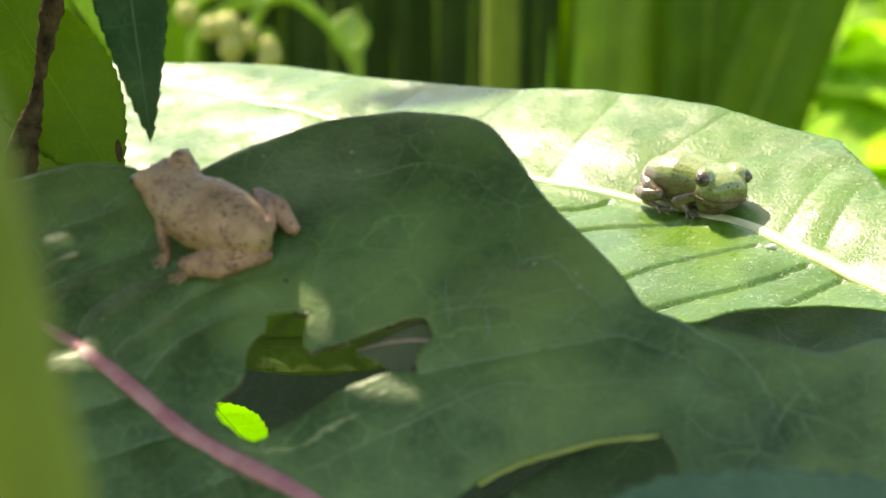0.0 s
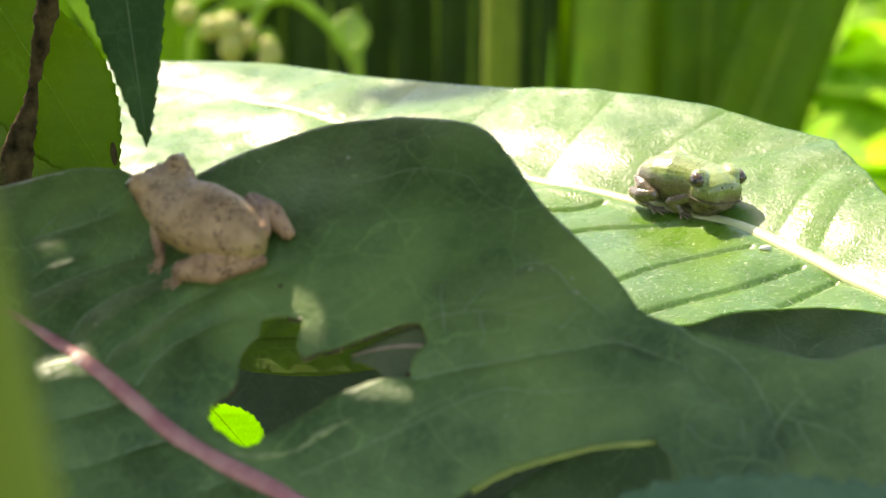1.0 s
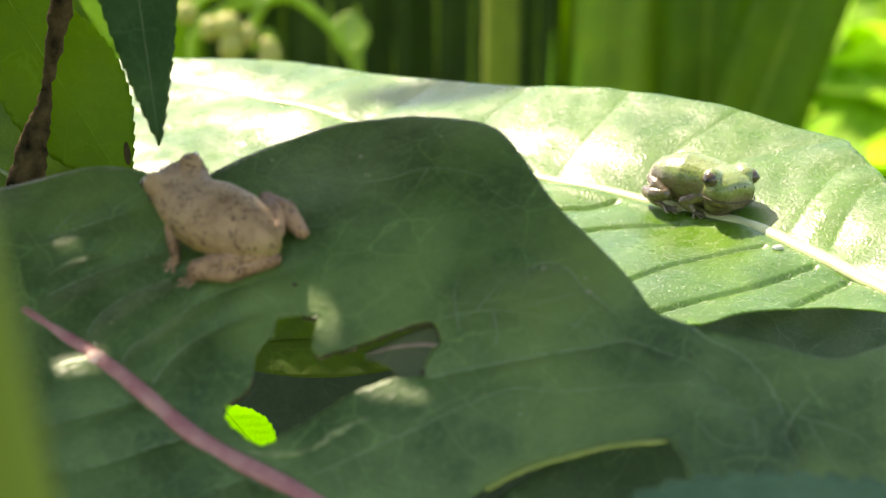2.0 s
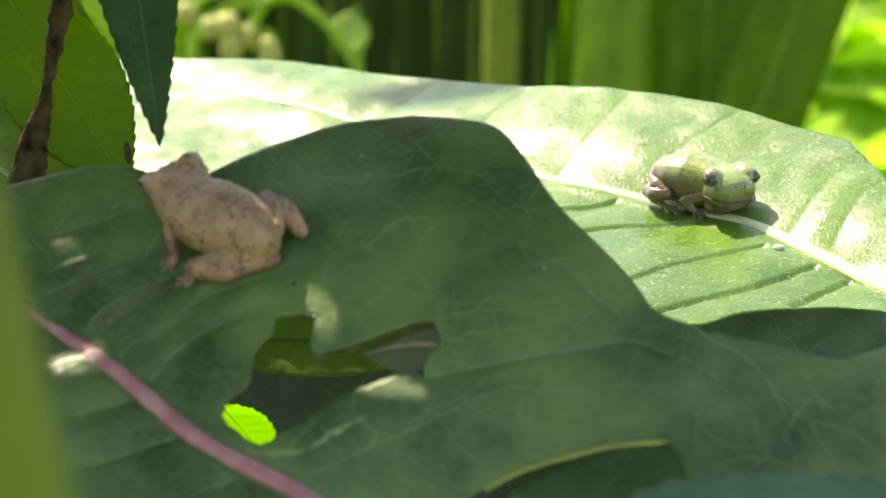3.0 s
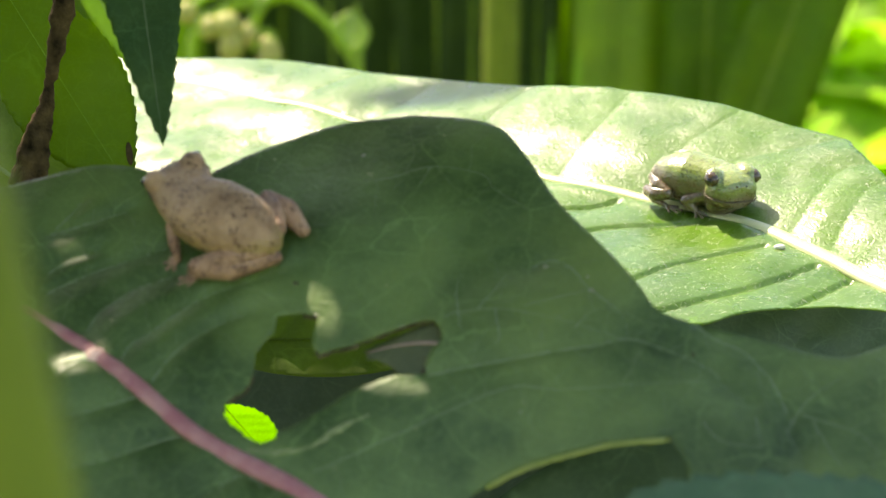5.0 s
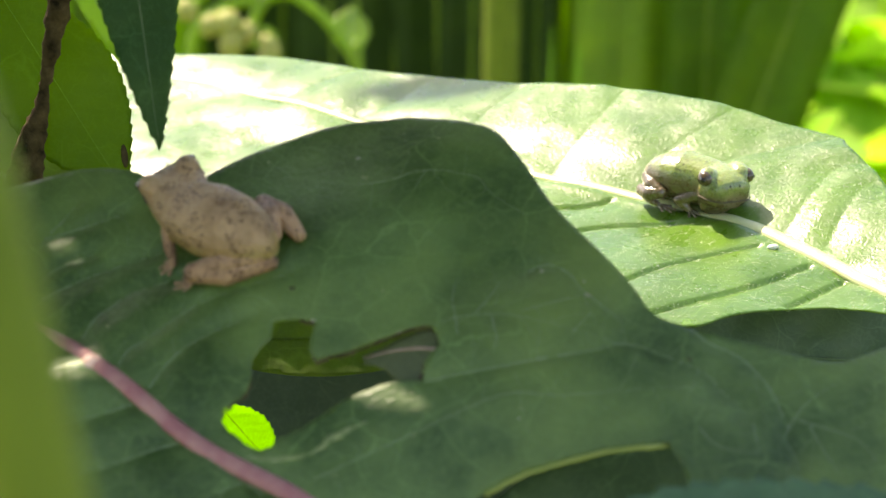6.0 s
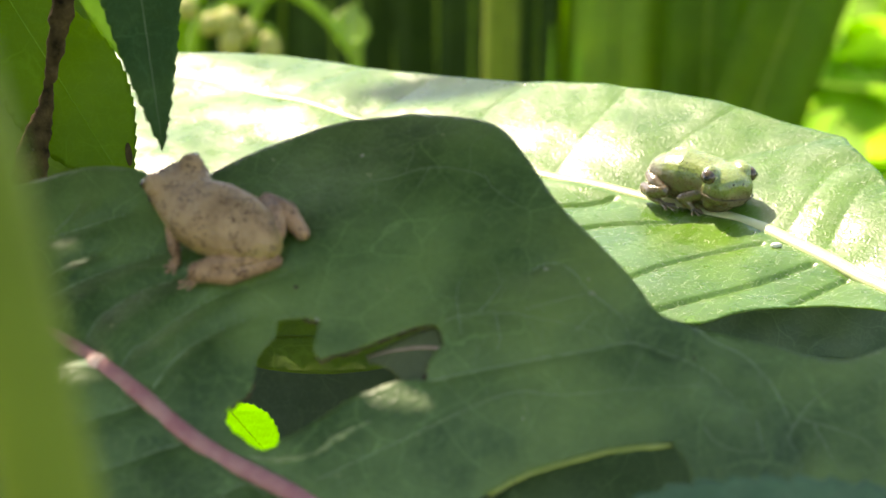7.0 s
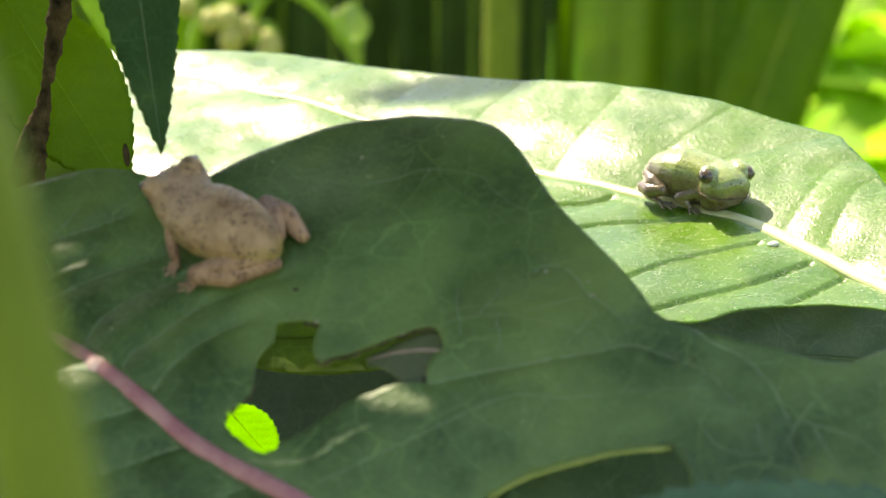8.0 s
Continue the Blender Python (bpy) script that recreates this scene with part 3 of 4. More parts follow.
def frog(m, skin, leg_skin, label, stations, legs, arms, head, eyes, big=1.0, lids=1.0, chest=False, thick=1.0):
    """A sitting frog that faces +x. legs and arms: the joints of each side, right first. head: where it starts to turn, degrees to its left, degrees of roll. eyes: place of the left one."""
    root = thing("frog", m, label, "frog")
    neck, yaw, roll = head

    def turned(bm):
        for v in bm.verts:
            t = min(1, max(0, (v.co.x / MM - neck) / 5))
            t = t * t * (3 - 2 * t)
            a, b = radians(yaw) * t, radians(roll) * t
            x, y, z = v.co.x - neck * MM, v.co.y, v.co.z - 6 * MM
            y, z = y * math.cos(b) - z * math.sin(b), y * math.sin(b) + z * math.cos(b)
            v.co = Vector((neck * MM + x * math.cos(a) - y * math.sin(a), x * math.sin(a) + y * math.cos(a), z + 6 * MM))
        return bm

    bm = bmesh.new()
    torso(bm, stations)
    for s in (-1, 1):
        ball(bm, (eyes[0] - .2, s * (eyes[1] - .3), eyes[2] - .15), (2.4 * lids, 2.1 * lids, 1.8 * lids))
        ball(bm, (3.0, s * 4.3, 4.4), (2.0, 1.4, 2.2))
    if chest:
        ball(bm, (4.8, 0, 2.8), (4.2, 4.8, 3.0))
    melt(part("body", turned(bm), skin, root), .26, 6)
    bm = bmesh.new()
    jaw = [(x, w) for x, w, *_ in stations if x > neck + 4.5]
    low = stations[-2][3]
    lip = spline([(x + .1, -w * .99 - .05, low + 2.0) for x, w in jaw] + [(x + .1, w * .99 + .05, low + 2.0) for x, w in jaw[::-1]], 4)
    bm.from_mesh(tube("lip", lip * MM, [.15 * MM] * 2, 6))
    part("mouth_line", turned(bm), LIP, root, "thin dark line of the closed mouth")
    for s in (-1, 1):
        bm = bmesh.new()
        ball(bm, (eyes[0] + .75, s * (eyes[1] + .65), eyes[2] - .2), (1.75 * big, 1.4 * big, 1.5 * big), 24)
        eye = part("eye", turned(bm), EYE, root, "dark golden eye")
        bm = bmesh.new()
        ball(bm, (eyes[0] + 1.3, s * (eyes[1] + 1.35), eyes[2] - .15), (.95 * big, .75 * big, .66 * big), 16)
        part("pupil", turned(bm), PUPIL, eye, "black oval pupil")
        bm = bmesh.new()
        ball(bm, (stations[-1][0] - .3, s * 1.1, stations[-1][2] + .2), (.28, .22, .22), 8)
        part("nostril", turned(bm), PUPIL, root, "tiny dark nostril")
        hip, thigh, knee, shank, heel, toe, spread = legs[s > 0]
        bm = bmesh.new()
        limb(bm, [hip, thigh, knee], [1.8 * thick, 2.2 * thick, 1.7 * thick])
        melt(part("thigh", bm, leg_skin, root), .26, 5)
        bm = bmesh.new()
        limb(bm, [knee, shank, heel], [1.8 * thick, 2.15 * thick, 1.35 * thick])
        melt(part("shank", bm, leg_skin, root), .26, 4)
        bm = bmesh.new()
        limb(bm, [(heel[0], heel[1], heel[2] - .5), ((heel[0] + toe[0]) / 2, (heel[1] + toe[1]) / 2 + s * .4, .8), toe], [.95, .8, .6])
        foot = melt(part("hind_foot", bm, leg_skin, root), .2, 3)
        for a, b in ((-35, 2.2), (-8, 3.2), (16, 3.4), (42, 2.4)):
            bm = bmesh.new()
            a = radians(spread + a)
            end = (toe[0] + b * math.cos(a), toe[1] + b * math.sin(a), .3)
            limb(bm, [toe, end], [.36, .24])
            ball(bm, end, (.42, .42, .28), 10)
            melt(part("toe", bm, leg_skin, foot), .16, 2)
        bm = bmesh.new()
        joints, spread = arms[s > 0]
        limb(bm, joints, [1.35, 1.1, .75])
        wrist = joints[-1]
        arm = melt(part("foreleg", bm, leg_skin, root), .24, 4)
        for a, b in ((-50, 1.7), (-15, 2.2), (18, 2.2), (52, 1.7)):
            bm = bmesh.new()
            a = radians(spread + a)
            end = (wrist[0] + b * math.cos(a), wrist[1] + b * math.sin(a), .3)
            limb(bm, [(wrist[0], wrist[1], wrist[2]), end], [.36, .24])
            ball(bm, end, (.42, .42, .28), 10)
            melt(part("finger", bm, leg_skin, arm), .16, 2)
    return root


SITTING = [(-13.9, 1.2, 4.8, 2.4), (-12.6, 3.0, 6.3, 1.4), (-9.8, 5.0, 8.4, .6), (-6, 6.2, 9.8, .3), (-1, 6.6, 10.0, .4), (3, 6.0, 9.2, 1.2),
           (6.2, 5.4, 8.4, 1.8), (9, 5.5, 7.9, 2.2), (11.4, 5.2, 7.3, 2.8), (13.2, 3.8, 6.5, 3.4), (14.4, 1.8, 5.8, 4.2)]
CROUCHED = [(-11.4, 1.8, 5.4, 1.8), (-10, 3.8, 7.4, .9), (-7, 5.0, 9.0, .3), (-3.5, 5.5, 10.0, 0), (.5, 5.2, 9.8, 0), (3.2, 5.2, 9.6, .6),
            (5.4, 5.6, 10.0, 1.6), (7.6, 5.6, 10.1, 2.4), (9.6, 5.0, 9.7, 2.8), (10.9, 4.0, 9.2, 3.2), (11.6, 2.4, 8.2, 3.8)]
SITTING_LEGS = (((-11.5, -2.8, 4.0), (-8.8, -5.8, 3.6), (-5.8, -7.9, 3.0), (-9.8, -7.5, 2.8), (-14.4, -5.6, 2.0), (-7.0, -8.4, .8), -30),
                ((-11.6, 1.8, 3.6), (-7.6, 5.6, 3.5), (-3.4, 8.9, 2.6), (-8.2, 6.6, 2.2), (-13.6, 1.2, 2.0), (-3.2, 9.3, .7), 35))
SITTING_ARMS = ((((5.0, -4.6, 4.6), (4.0, -7.0, 3.0), (5.6, -8.0, .9)), -40), (((4.6, 4.6, 4.4), (3.2, 6.6, 3.2), (2.2, 8.0, .9)), 50))
CROUCHED_LEGS = (((-10.0, -2.6, 4.0), (-8.0, -4.6, 3.6), (-5.4, -5.8, 3.0), (-8.0, -5.8, 2.2), (-10.6, -4.2, 1.8), (-5.4, -6.4, .6), -10),
                 ((-9.5, 3.4, 4.4), (-7.0, 5.6, 4.2), (-4.2, 6.8, 3.6), (-7.0, 7.0, 2.6), (-9.8, 5.2, 2.2), (-4.6, 7.8, .8), 10))
CROUCHED_ARMS = ((((2.0, -4.4, 4.0), (-1.6, -5.6, 2.4), (.8, -5.6, 1.0)), -10), (((2.4, 4.6, 4.4), (-.8, 6.4, 2.6), (1.6, 6.2, 1.2)), 10))


def on_leaf(m, height, u, v, heading, sink=0.0, tilt=0.0, upright=0.0):
    """A pose on a leaf's skin at (u, v) millimetres, facing heading degrees from the leaf's u axis; upright: how far it leans back to the plumb line."""
    q = np.array([[u, v], [u + 3, v], [u - 3, v], [u, v + 3], [u, v - 3]], float)
    z = height(q)
    n = Vector((-(z[1] - z[2]) / 6, -(z[3] - z[4]) / 6, 1)).normalized()
    n = n.lerp(m.to_3x3().inverted() @ Vector((0, 0, 1)), upright).normalized()
    fwd = Vector((math.cos(radians(heading)), math.sin(radians(heading)), 0))
    left = n.cross(fwd).normalized()
    fwd = left.cross(n)
    return m @ basis(Vector((u * MM, v * MM, (z[0] - sink) * MM)), fwd, left, n) @ pose(0, 0, 0, 0, -tilt, 0)


near_leaf = shaded_leaf()
far_leaf = sunlit_leaf()
near_frog = frog(on_leaf(NEAR_M, near_height, -5.3, 4.1, 147.5) @ Matrix.Scale(.97, 4), TAN, TAN_LEG, "small tan frog with dark specks sitting on the shaded leaf", SITTING,
                 SITTING_LEGS, SITTING_ARMS, (2.6, -27, 0), (11.2, 3.7, 6.7), .8, 1.05)
far_frog = frog(on_leaf(FAR_M, far_height, 1.2, 4.6, -31, .2, -8, 0.65) @ Matrix.Scale(1.08, 4), GREEN, GREEN, "small green and brown frog resting on the sunlit leaf", CROUCHED,
                CROUCHED_LEGS, CROUCHED_ARMS, (2.0, -34, -6), (6.9, 4.2, 9.0), 1.0, 1.05, True, .75)


# ---- leaves and stems round them ----
def aim(origin, along, normal):
    x = Vector(along).normalized()
    z = Vector(normal)
    z = (z - x * z.dot(x)).normalized()
    return basis(Vector(origin), x, z.cross(x), z)


def between(base, tip, normal):
    return aim(base, Vector(tip) - Vector(base), normal)


hanging_leaf = simple_leaf("leaf", between((-.0571, .3676, .8870), (-.0485, .3529, .8283), (.1, -1, .1)), 61.2, 16.5, HANG_LEAF, "narrow dark green leaf hanging tip down with toothed margin",
                           teeth=(3.0, .45), fold=.12, droop=.0, peak=.33, step=1.0, rib_size=.4)
dark_leaf = simple_leaf("leaf", between((-.0893, .410, .8535), (-.0622, .400, .8117), (.15, -1, .25)), 51, 24, DARK_LEAF, "dark green leaf glowing with light from behind", teeth=(2.6, .5), fold=.1, droop=.0, peak=.52, step=.9, rib=PALE_BLADE, rib_size=.25, groove=.05)
bm = bmesh.new()
bmesh.ops.create_uvsphere(bm, u_segments=12, v_segments=8, radius=1, matrix=pose(.0450, .0036, .0007, 0, 0, -25) @ Matrix.Diagonal((.0024, .0007, .0002, 1)))
part("scorched_margin", bm, BROWN_LEAF, dark_leaf, "small brown dead patch at the margin")
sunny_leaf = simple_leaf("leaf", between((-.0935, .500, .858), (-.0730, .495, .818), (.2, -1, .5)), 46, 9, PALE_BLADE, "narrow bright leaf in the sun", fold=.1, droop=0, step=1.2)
pale_leaf = simple_leaf("leaf", between((-.128, .432, .8335), (-.0500, .418, .7820), (-.1, -1, .5)), 95, 40, OLIVE_LEAF, "yellow-green leaf glowing with light from behind", fold=.08, droop=.0, peak=.45, step=1.5)


def withered_leaf():
    root = thing("withered_leaf", pose(-.0763, .394, .8282), "brown withered leaf shrivelled along a stem", "dead leaf")
    line = spline([(8, 2, 44), (5.3, 0, 28.1), (4.0, 0, 21.7), (2.3, 0, 13.1), (.7, 0, 6.6), (-.3, 0, 1.1), (-2.2, 0, -4.4), (-3.8, 0, -11.1), (-5.2, 0, -17.8), (-6.2, 0, -24.6)], 6) * MM
    me = tube("blade", line, [2.2 * MM, 2.4 * MM, 2.3 * MM, 1.7 * MM, 1.05 * MM, 1.5 * MM, 2.6 * MM, 3.4 * MM, 4.0 * MM, 3.4 * MM], 18, .5)
    for v in me.vertices:
        v.co += v.normal * .0007 * noise.noise(v.co * 500) + v.normal * .0006 * noise.noise(v.co * 1500)
    part("blade", me, BROWN_LEAF, root)
    return root


brown_leaf = withered_leaf()


def front_stem():
    root = thing("plant_stem", pose(-.0259, .120, 0), "thick yellow-green plant stem close by", "stem")
    line = spline([(8, -14, 0), (10, -15, 500), (12, -13, 770), (9.5, -10.3, 825.5), (2.4, -2.7, 855.5), (-2.3, 2.3, 875.2), (-6.9, 5, 888), (-13.8, 7.5, 903.6), (-30, 10, 935)], 8) * MM
    part("stem", tube("stem", line, [3.4 * MM, 3.2 * MM, 3.1 * MM, 2.9 * MM, 2.3 * MM], 16), STEM_GREEN, root)
    part("node", tube("node", line[-24:-17], [2.8 * MM, 3.1 * MM, 2.7 * MM], 16), STEM_GREEN, root, "swollen stem node")
    return root


left_stem = front_stem()
small_leaf = simple_leaf("leaf", between((-.0482, .4300, .7580), (-.0355, .4285, .7430), (.1, -.9, .4)), 19.5, 11.4, BRIGHT_LEAF, "tiny bright green toothed leaf in the sun", teeth=(1.7, .45), fold=.05, droop=0, step=.6, peak=.5, rib=SCAR, rib_size=.35)
olive_leaf = simple_leaf("leaf", between((-.0500, .392, .7835), (.0080, .392, .7845), (0, -.9, .5)), 60, 15.5, OLIVE_LEAF, "olive leaf lit from above under the holed leaf", rib=OLIVE_LEAF, fold=.1, droop=0, step=1.0)
grey_leaf = simple_leaf("leaf", between((-.075, .475, .728), (.060, .475, .738), (0, -.8, .6)), 135, 56, GREY_LEAF, "dull grey-green leaf in deep shade", fold=.1, droop=.0)
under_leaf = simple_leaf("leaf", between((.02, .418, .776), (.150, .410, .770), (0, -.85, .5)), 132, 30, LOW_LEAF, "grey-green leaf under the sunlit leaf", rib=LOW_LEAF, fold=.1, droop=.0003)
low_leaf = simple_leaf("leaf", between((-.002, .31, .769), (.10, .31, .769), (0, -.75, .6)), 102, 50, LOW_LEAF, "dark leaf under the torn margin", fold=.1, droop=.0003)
toothed_leaf = simple_leaf("leaf", between((.0204, .2527, .7994), (.0890, .2527, .7994), (0, -.5, .85)), 66.6, 17, TEAL_LEAF, "blue-green leaf with a finely toothed margin", teeth=(4.4, 1.3), fold=.05, droop=.0002, step=1.0, peak=.35)


# ---- added shade caster: an unseen tall plant whose leaves shade the front, with gaps that let sun flecks through ----
stalk = thing("shade_plant", pose(-.29, .42, 0), "unseen stalk added to hold the leaves that shade the frogs", "plant")
part("stalk", tube("stalk", spline([(0, 0, 0), (5, 0, 400), (0, 4, 800), (8, 0, 1120), (4, 6, 1400)], 8) * MM, [6 * MM, 5 * MM, 3 * MM, 2 * MM], 10), STEM_GREEN, stalk)


def branch(to, rise):
    """A leaf stalk from the added tall plant to the base of one of its shade leaves."""
    end = (Vector(to) - Vector((-.29, .42, 0))) * 1000
    part("branch", tube("branch", spline([(2, 2, end.z - rise), (end.x * .5, end.y * .5, end.z - rise * .3), tuple(end)], 8) * MM, [2.2 * MM, 1.6 * MM, 1.0 * MM], 8), STEM_GREEN, stalk)


FLECKS = []
for loop in SUN_FLECKS:
    q = np.array(loop)
    q = q.mean(0) + (q - q.mean(0)) * 1.12 + np.sign(q - q.mean(0)) * .25
    FLECKS.append([NEAR_M @ Vector((u * MM, v * MM, z * MM)) for (u, v), z in zip(q, near_height(q))])
# unseen leaf added to block the sun; its gaps are projected from the flecks
for x, y, z, length, width, turn, tip in ((-.245, .386, .945, 325, 118, 0, 0),):
    m = pose(x, y, z, 0, tip, turn)
    gaps = []
    for loop in FLECKS:
        gap = []
        for p in loop:
            w = m.inverted() @ (p + SUN * ((z - p.z) / SUN.z)) * 1000
            for _ in range(4):
                rise = .06 * abs(w.y) - .00006 * w.x ** 2 + .3
                w = m.inverted() @ (p + SUN * ((z + rise * MM - p.z) / SUN.z)) * 1000
            gap.append((w.x, w.y))
        gaps.append(gap)
    shade_leaf = simple_leaf("leaf", m, length, width, NEAR_LEAF, "unseen broad leaf added as shade, with gaps cut for sun flecks", fold=.06, droop=.00006, group="leaves of the tall plant", step=3.0, peak=.5, holes=gaps)

# an unseen small leaf added over the fourth gap, moved across it to shut off its fleck
over = sum(FLECKS[3], Vector()) / len(FLECKS[3])
gap = over + SUN * ((.958 - over.z) / SUN.z)
cover_leaf = simple_leaf("leaf", pose(gap.x - .030, gap.y, .958, 0, 0, 3), 60, 13, NEAR_LEAF, "unseen small leaf added to shut off one sun fleck", fold=.1, droop=.0, group="leaves of the tall plant", step=2.5)

# unseen leaf added to keep the sun off the toothed leaf
side_leaf = simple_leaf("leaf", pose(-.138, .384, 1.03, 0, 0, 2), 115, 34, NEAR_LEAF, "unseen slender leaf added to shade the toothed leaf", fold=.1, droop=.0, group="leaves of the tall plant", step=2.5)

# unseen leaf added overhead to darken the upper part of the holed leaf
over_leaf = simple_leaf("leaf", pose(-.165, .318, .900, 0, 0, 2), 300, 58, NEAR_LEAF, "unseen broad leaf added above the frog to block sky light", fold=.1, droop=.0, group="leaves of the tall plant", step=2.5)

branch((-.165, .318, .900), 40)
# unseen leaf added at the left to cut the sky light from that side
left_leaf = simple_leaf("leaf", between((-.128, .285, .955), (-.116, .372, .775), (1, -.1, .15)), 200, 84, NEAR_LEAF, "unseen broad leaf added beside the frog to block sky light", fold=.1, droop=.0, group="leaves of the tall plant", step=2.5)
branch((-.128, .285, .955), 30)

# an unseen leaf added to cast the shadow across the back of the sunlit leaf
spot = Vector((-.004, .5094, .8117)) + SUN * (.5 / SUN.z)
back_leaf = simple_leaf("leaf", pose(spot.x - .018, spot.y + .006, spot.z, 0, 0, -12), 58, 14, NEAR_LEAF, "unseen narrow leaf added to cast a shadow on the sunlit leaf", fold=.1, droop=.0, group="leaves of the tall plant", step=2.5)

branch((spot.x - .018, spot.y + .006, spot.z), 60)

# ---- ground and the plants behind ----
def ground():
    root = new("ground", mesh_from("ground", [(-60, -20, 0), (60, -20, 0), (60, 120, 0), (-60, 120, 0), (-60, -20, -.1), (60, -20, -.1), (60, 120, -.1), (-60, 120, -.1)],
                                   [(0, 1, 2, 3), (7, 6, 5, 4), (0, 4, 5, 1), (1, 5, 6, 2), (2, 6, 7, 3), (3, 7, 4, 0)], False))
    root.data.materials.append(SOIL)
    tagged(root, "dark soil with low green growth", "ground", kind="structure")


ground()


def at_depth(px, py, d):
    """A point of the far plants from its bearing: sideways and downward slopes against the view's axis."""
    r = 14 * math.pi / 180
    sx, sy = (px - 784) / 3688.4, (441 - py) / 3688.4
    return Vector((d * sx, d * (math.cos(r) + sy * math.sin(r)), .9 + d * (-math.sin(r) + sy * math.cos(r))))


def grass_blade(px, lean, width, d, material, top=1.25, turn=0.0, label="broad upright green blade"):
    """A long upright blade with a folded middle, rooted in the ground; lean is its sideways slope."""
    p = at_depth(px, 100, d)
    root = thing("grass_blade", pose(p.x - lean * p.z, p.y, 0, 0, 0, turn), label, "grass blade", "upright blades behind the leaf")
    verts, faces = [], []
    n = 40
    for i in range(n + 1):
        t = i / n
        z = t * top
        w = width / 2 * MM * min(1, .55 + 1.2 * t) * (1 - max(0, t - .55) ** 2 * 4.4)
        x = lean * z + .03 * max(0, t - .75) ** 2 * (1 if lean >= 0 else -1)
        wob = .004 * math.sin(z * 9 + px)
        for s, dep in ((-1, .006), (-.5, .0025), (0, 0), (.5, .0025), (1, .006)):
            verts.append((x + s * w, wob - dep * w / .02, z))
    m = len(verts)
    verts += [(a, b + .0006, c) for a, b, c in verts]
    for i in range(n):
        for k in range(4):
            a = i * 5 + k
            faces += [(a, a + 1, a + 6, a + 5), (m + a + 5, m + a + 6, m + a + 1, m + a)]
        a = i * 5
        faces += [(a, a + 5, m + a + 5, m + a), (a + 4, m + a + 4, m + a + 9, a + 9)]
    part("blade", mesh_from("blade", verts, faces), material, root)
    spine = [(lean * z + .03 * max(0, z / top - .75) ** 2 * (1 if lean >= 0 else -1), .004 * math.sin(z * 9 + px) - .0008, z) for z in np.linspace(.02, top * .96, 24)]
    part("midrib", tube("midrib", spine, [width * .035 * MM, width * .03 * MM, width * .012 * MM], 6), PALE_BLADE, root, "paler raised midrib")
    return root


# last value 2: blades coloured dark to stand for the shade between dense plants
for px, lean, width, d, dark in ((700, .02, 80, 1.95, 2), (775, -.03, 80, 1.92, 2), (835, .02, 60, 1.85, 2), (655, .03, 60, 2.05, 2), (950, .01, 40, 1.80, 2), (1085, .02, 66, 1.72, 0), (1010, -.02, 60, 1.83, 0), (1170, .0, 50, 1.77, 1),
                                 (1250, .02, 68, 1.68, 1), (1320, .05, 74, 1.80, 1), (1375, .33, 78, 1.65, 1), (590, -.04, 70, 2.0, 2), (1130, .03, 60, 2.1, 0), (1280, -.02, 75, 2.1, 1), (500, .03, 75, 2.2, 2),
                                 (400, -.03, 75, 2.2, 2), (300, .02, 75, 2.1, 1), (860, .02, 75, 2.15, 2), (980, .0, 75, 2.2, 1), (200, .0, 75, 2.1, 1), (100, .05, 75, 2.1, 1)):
    grass_blade(px, lean, width, d, (PALE_BLADE, BLADE, SHADE_BLADE)[dark])

for px, top_y, width, d in ((972, 50, 10, 1.55), (1018, 85, 17, 1.55)):
    p = at_depth(px, top_y, d)
    grass_blade(px, .0, width, d, SUN_HEDGE, p.z, label="short narrow bright blade tip")

p = at_depth(885, 100, 1.6)
stem = thing("plant_stem", pose(p.x, p.y, 0), "upright purplish plant stem", "stem")
part("stem", tube("stem", spline([(2, 0, 0), (0, 0, 400), (1, 0, 720), (3, 0, 1100)], 8) * MM, [16 * MM, 14 * MM, 13 * MM], 10), STEM_GREEN, stem)


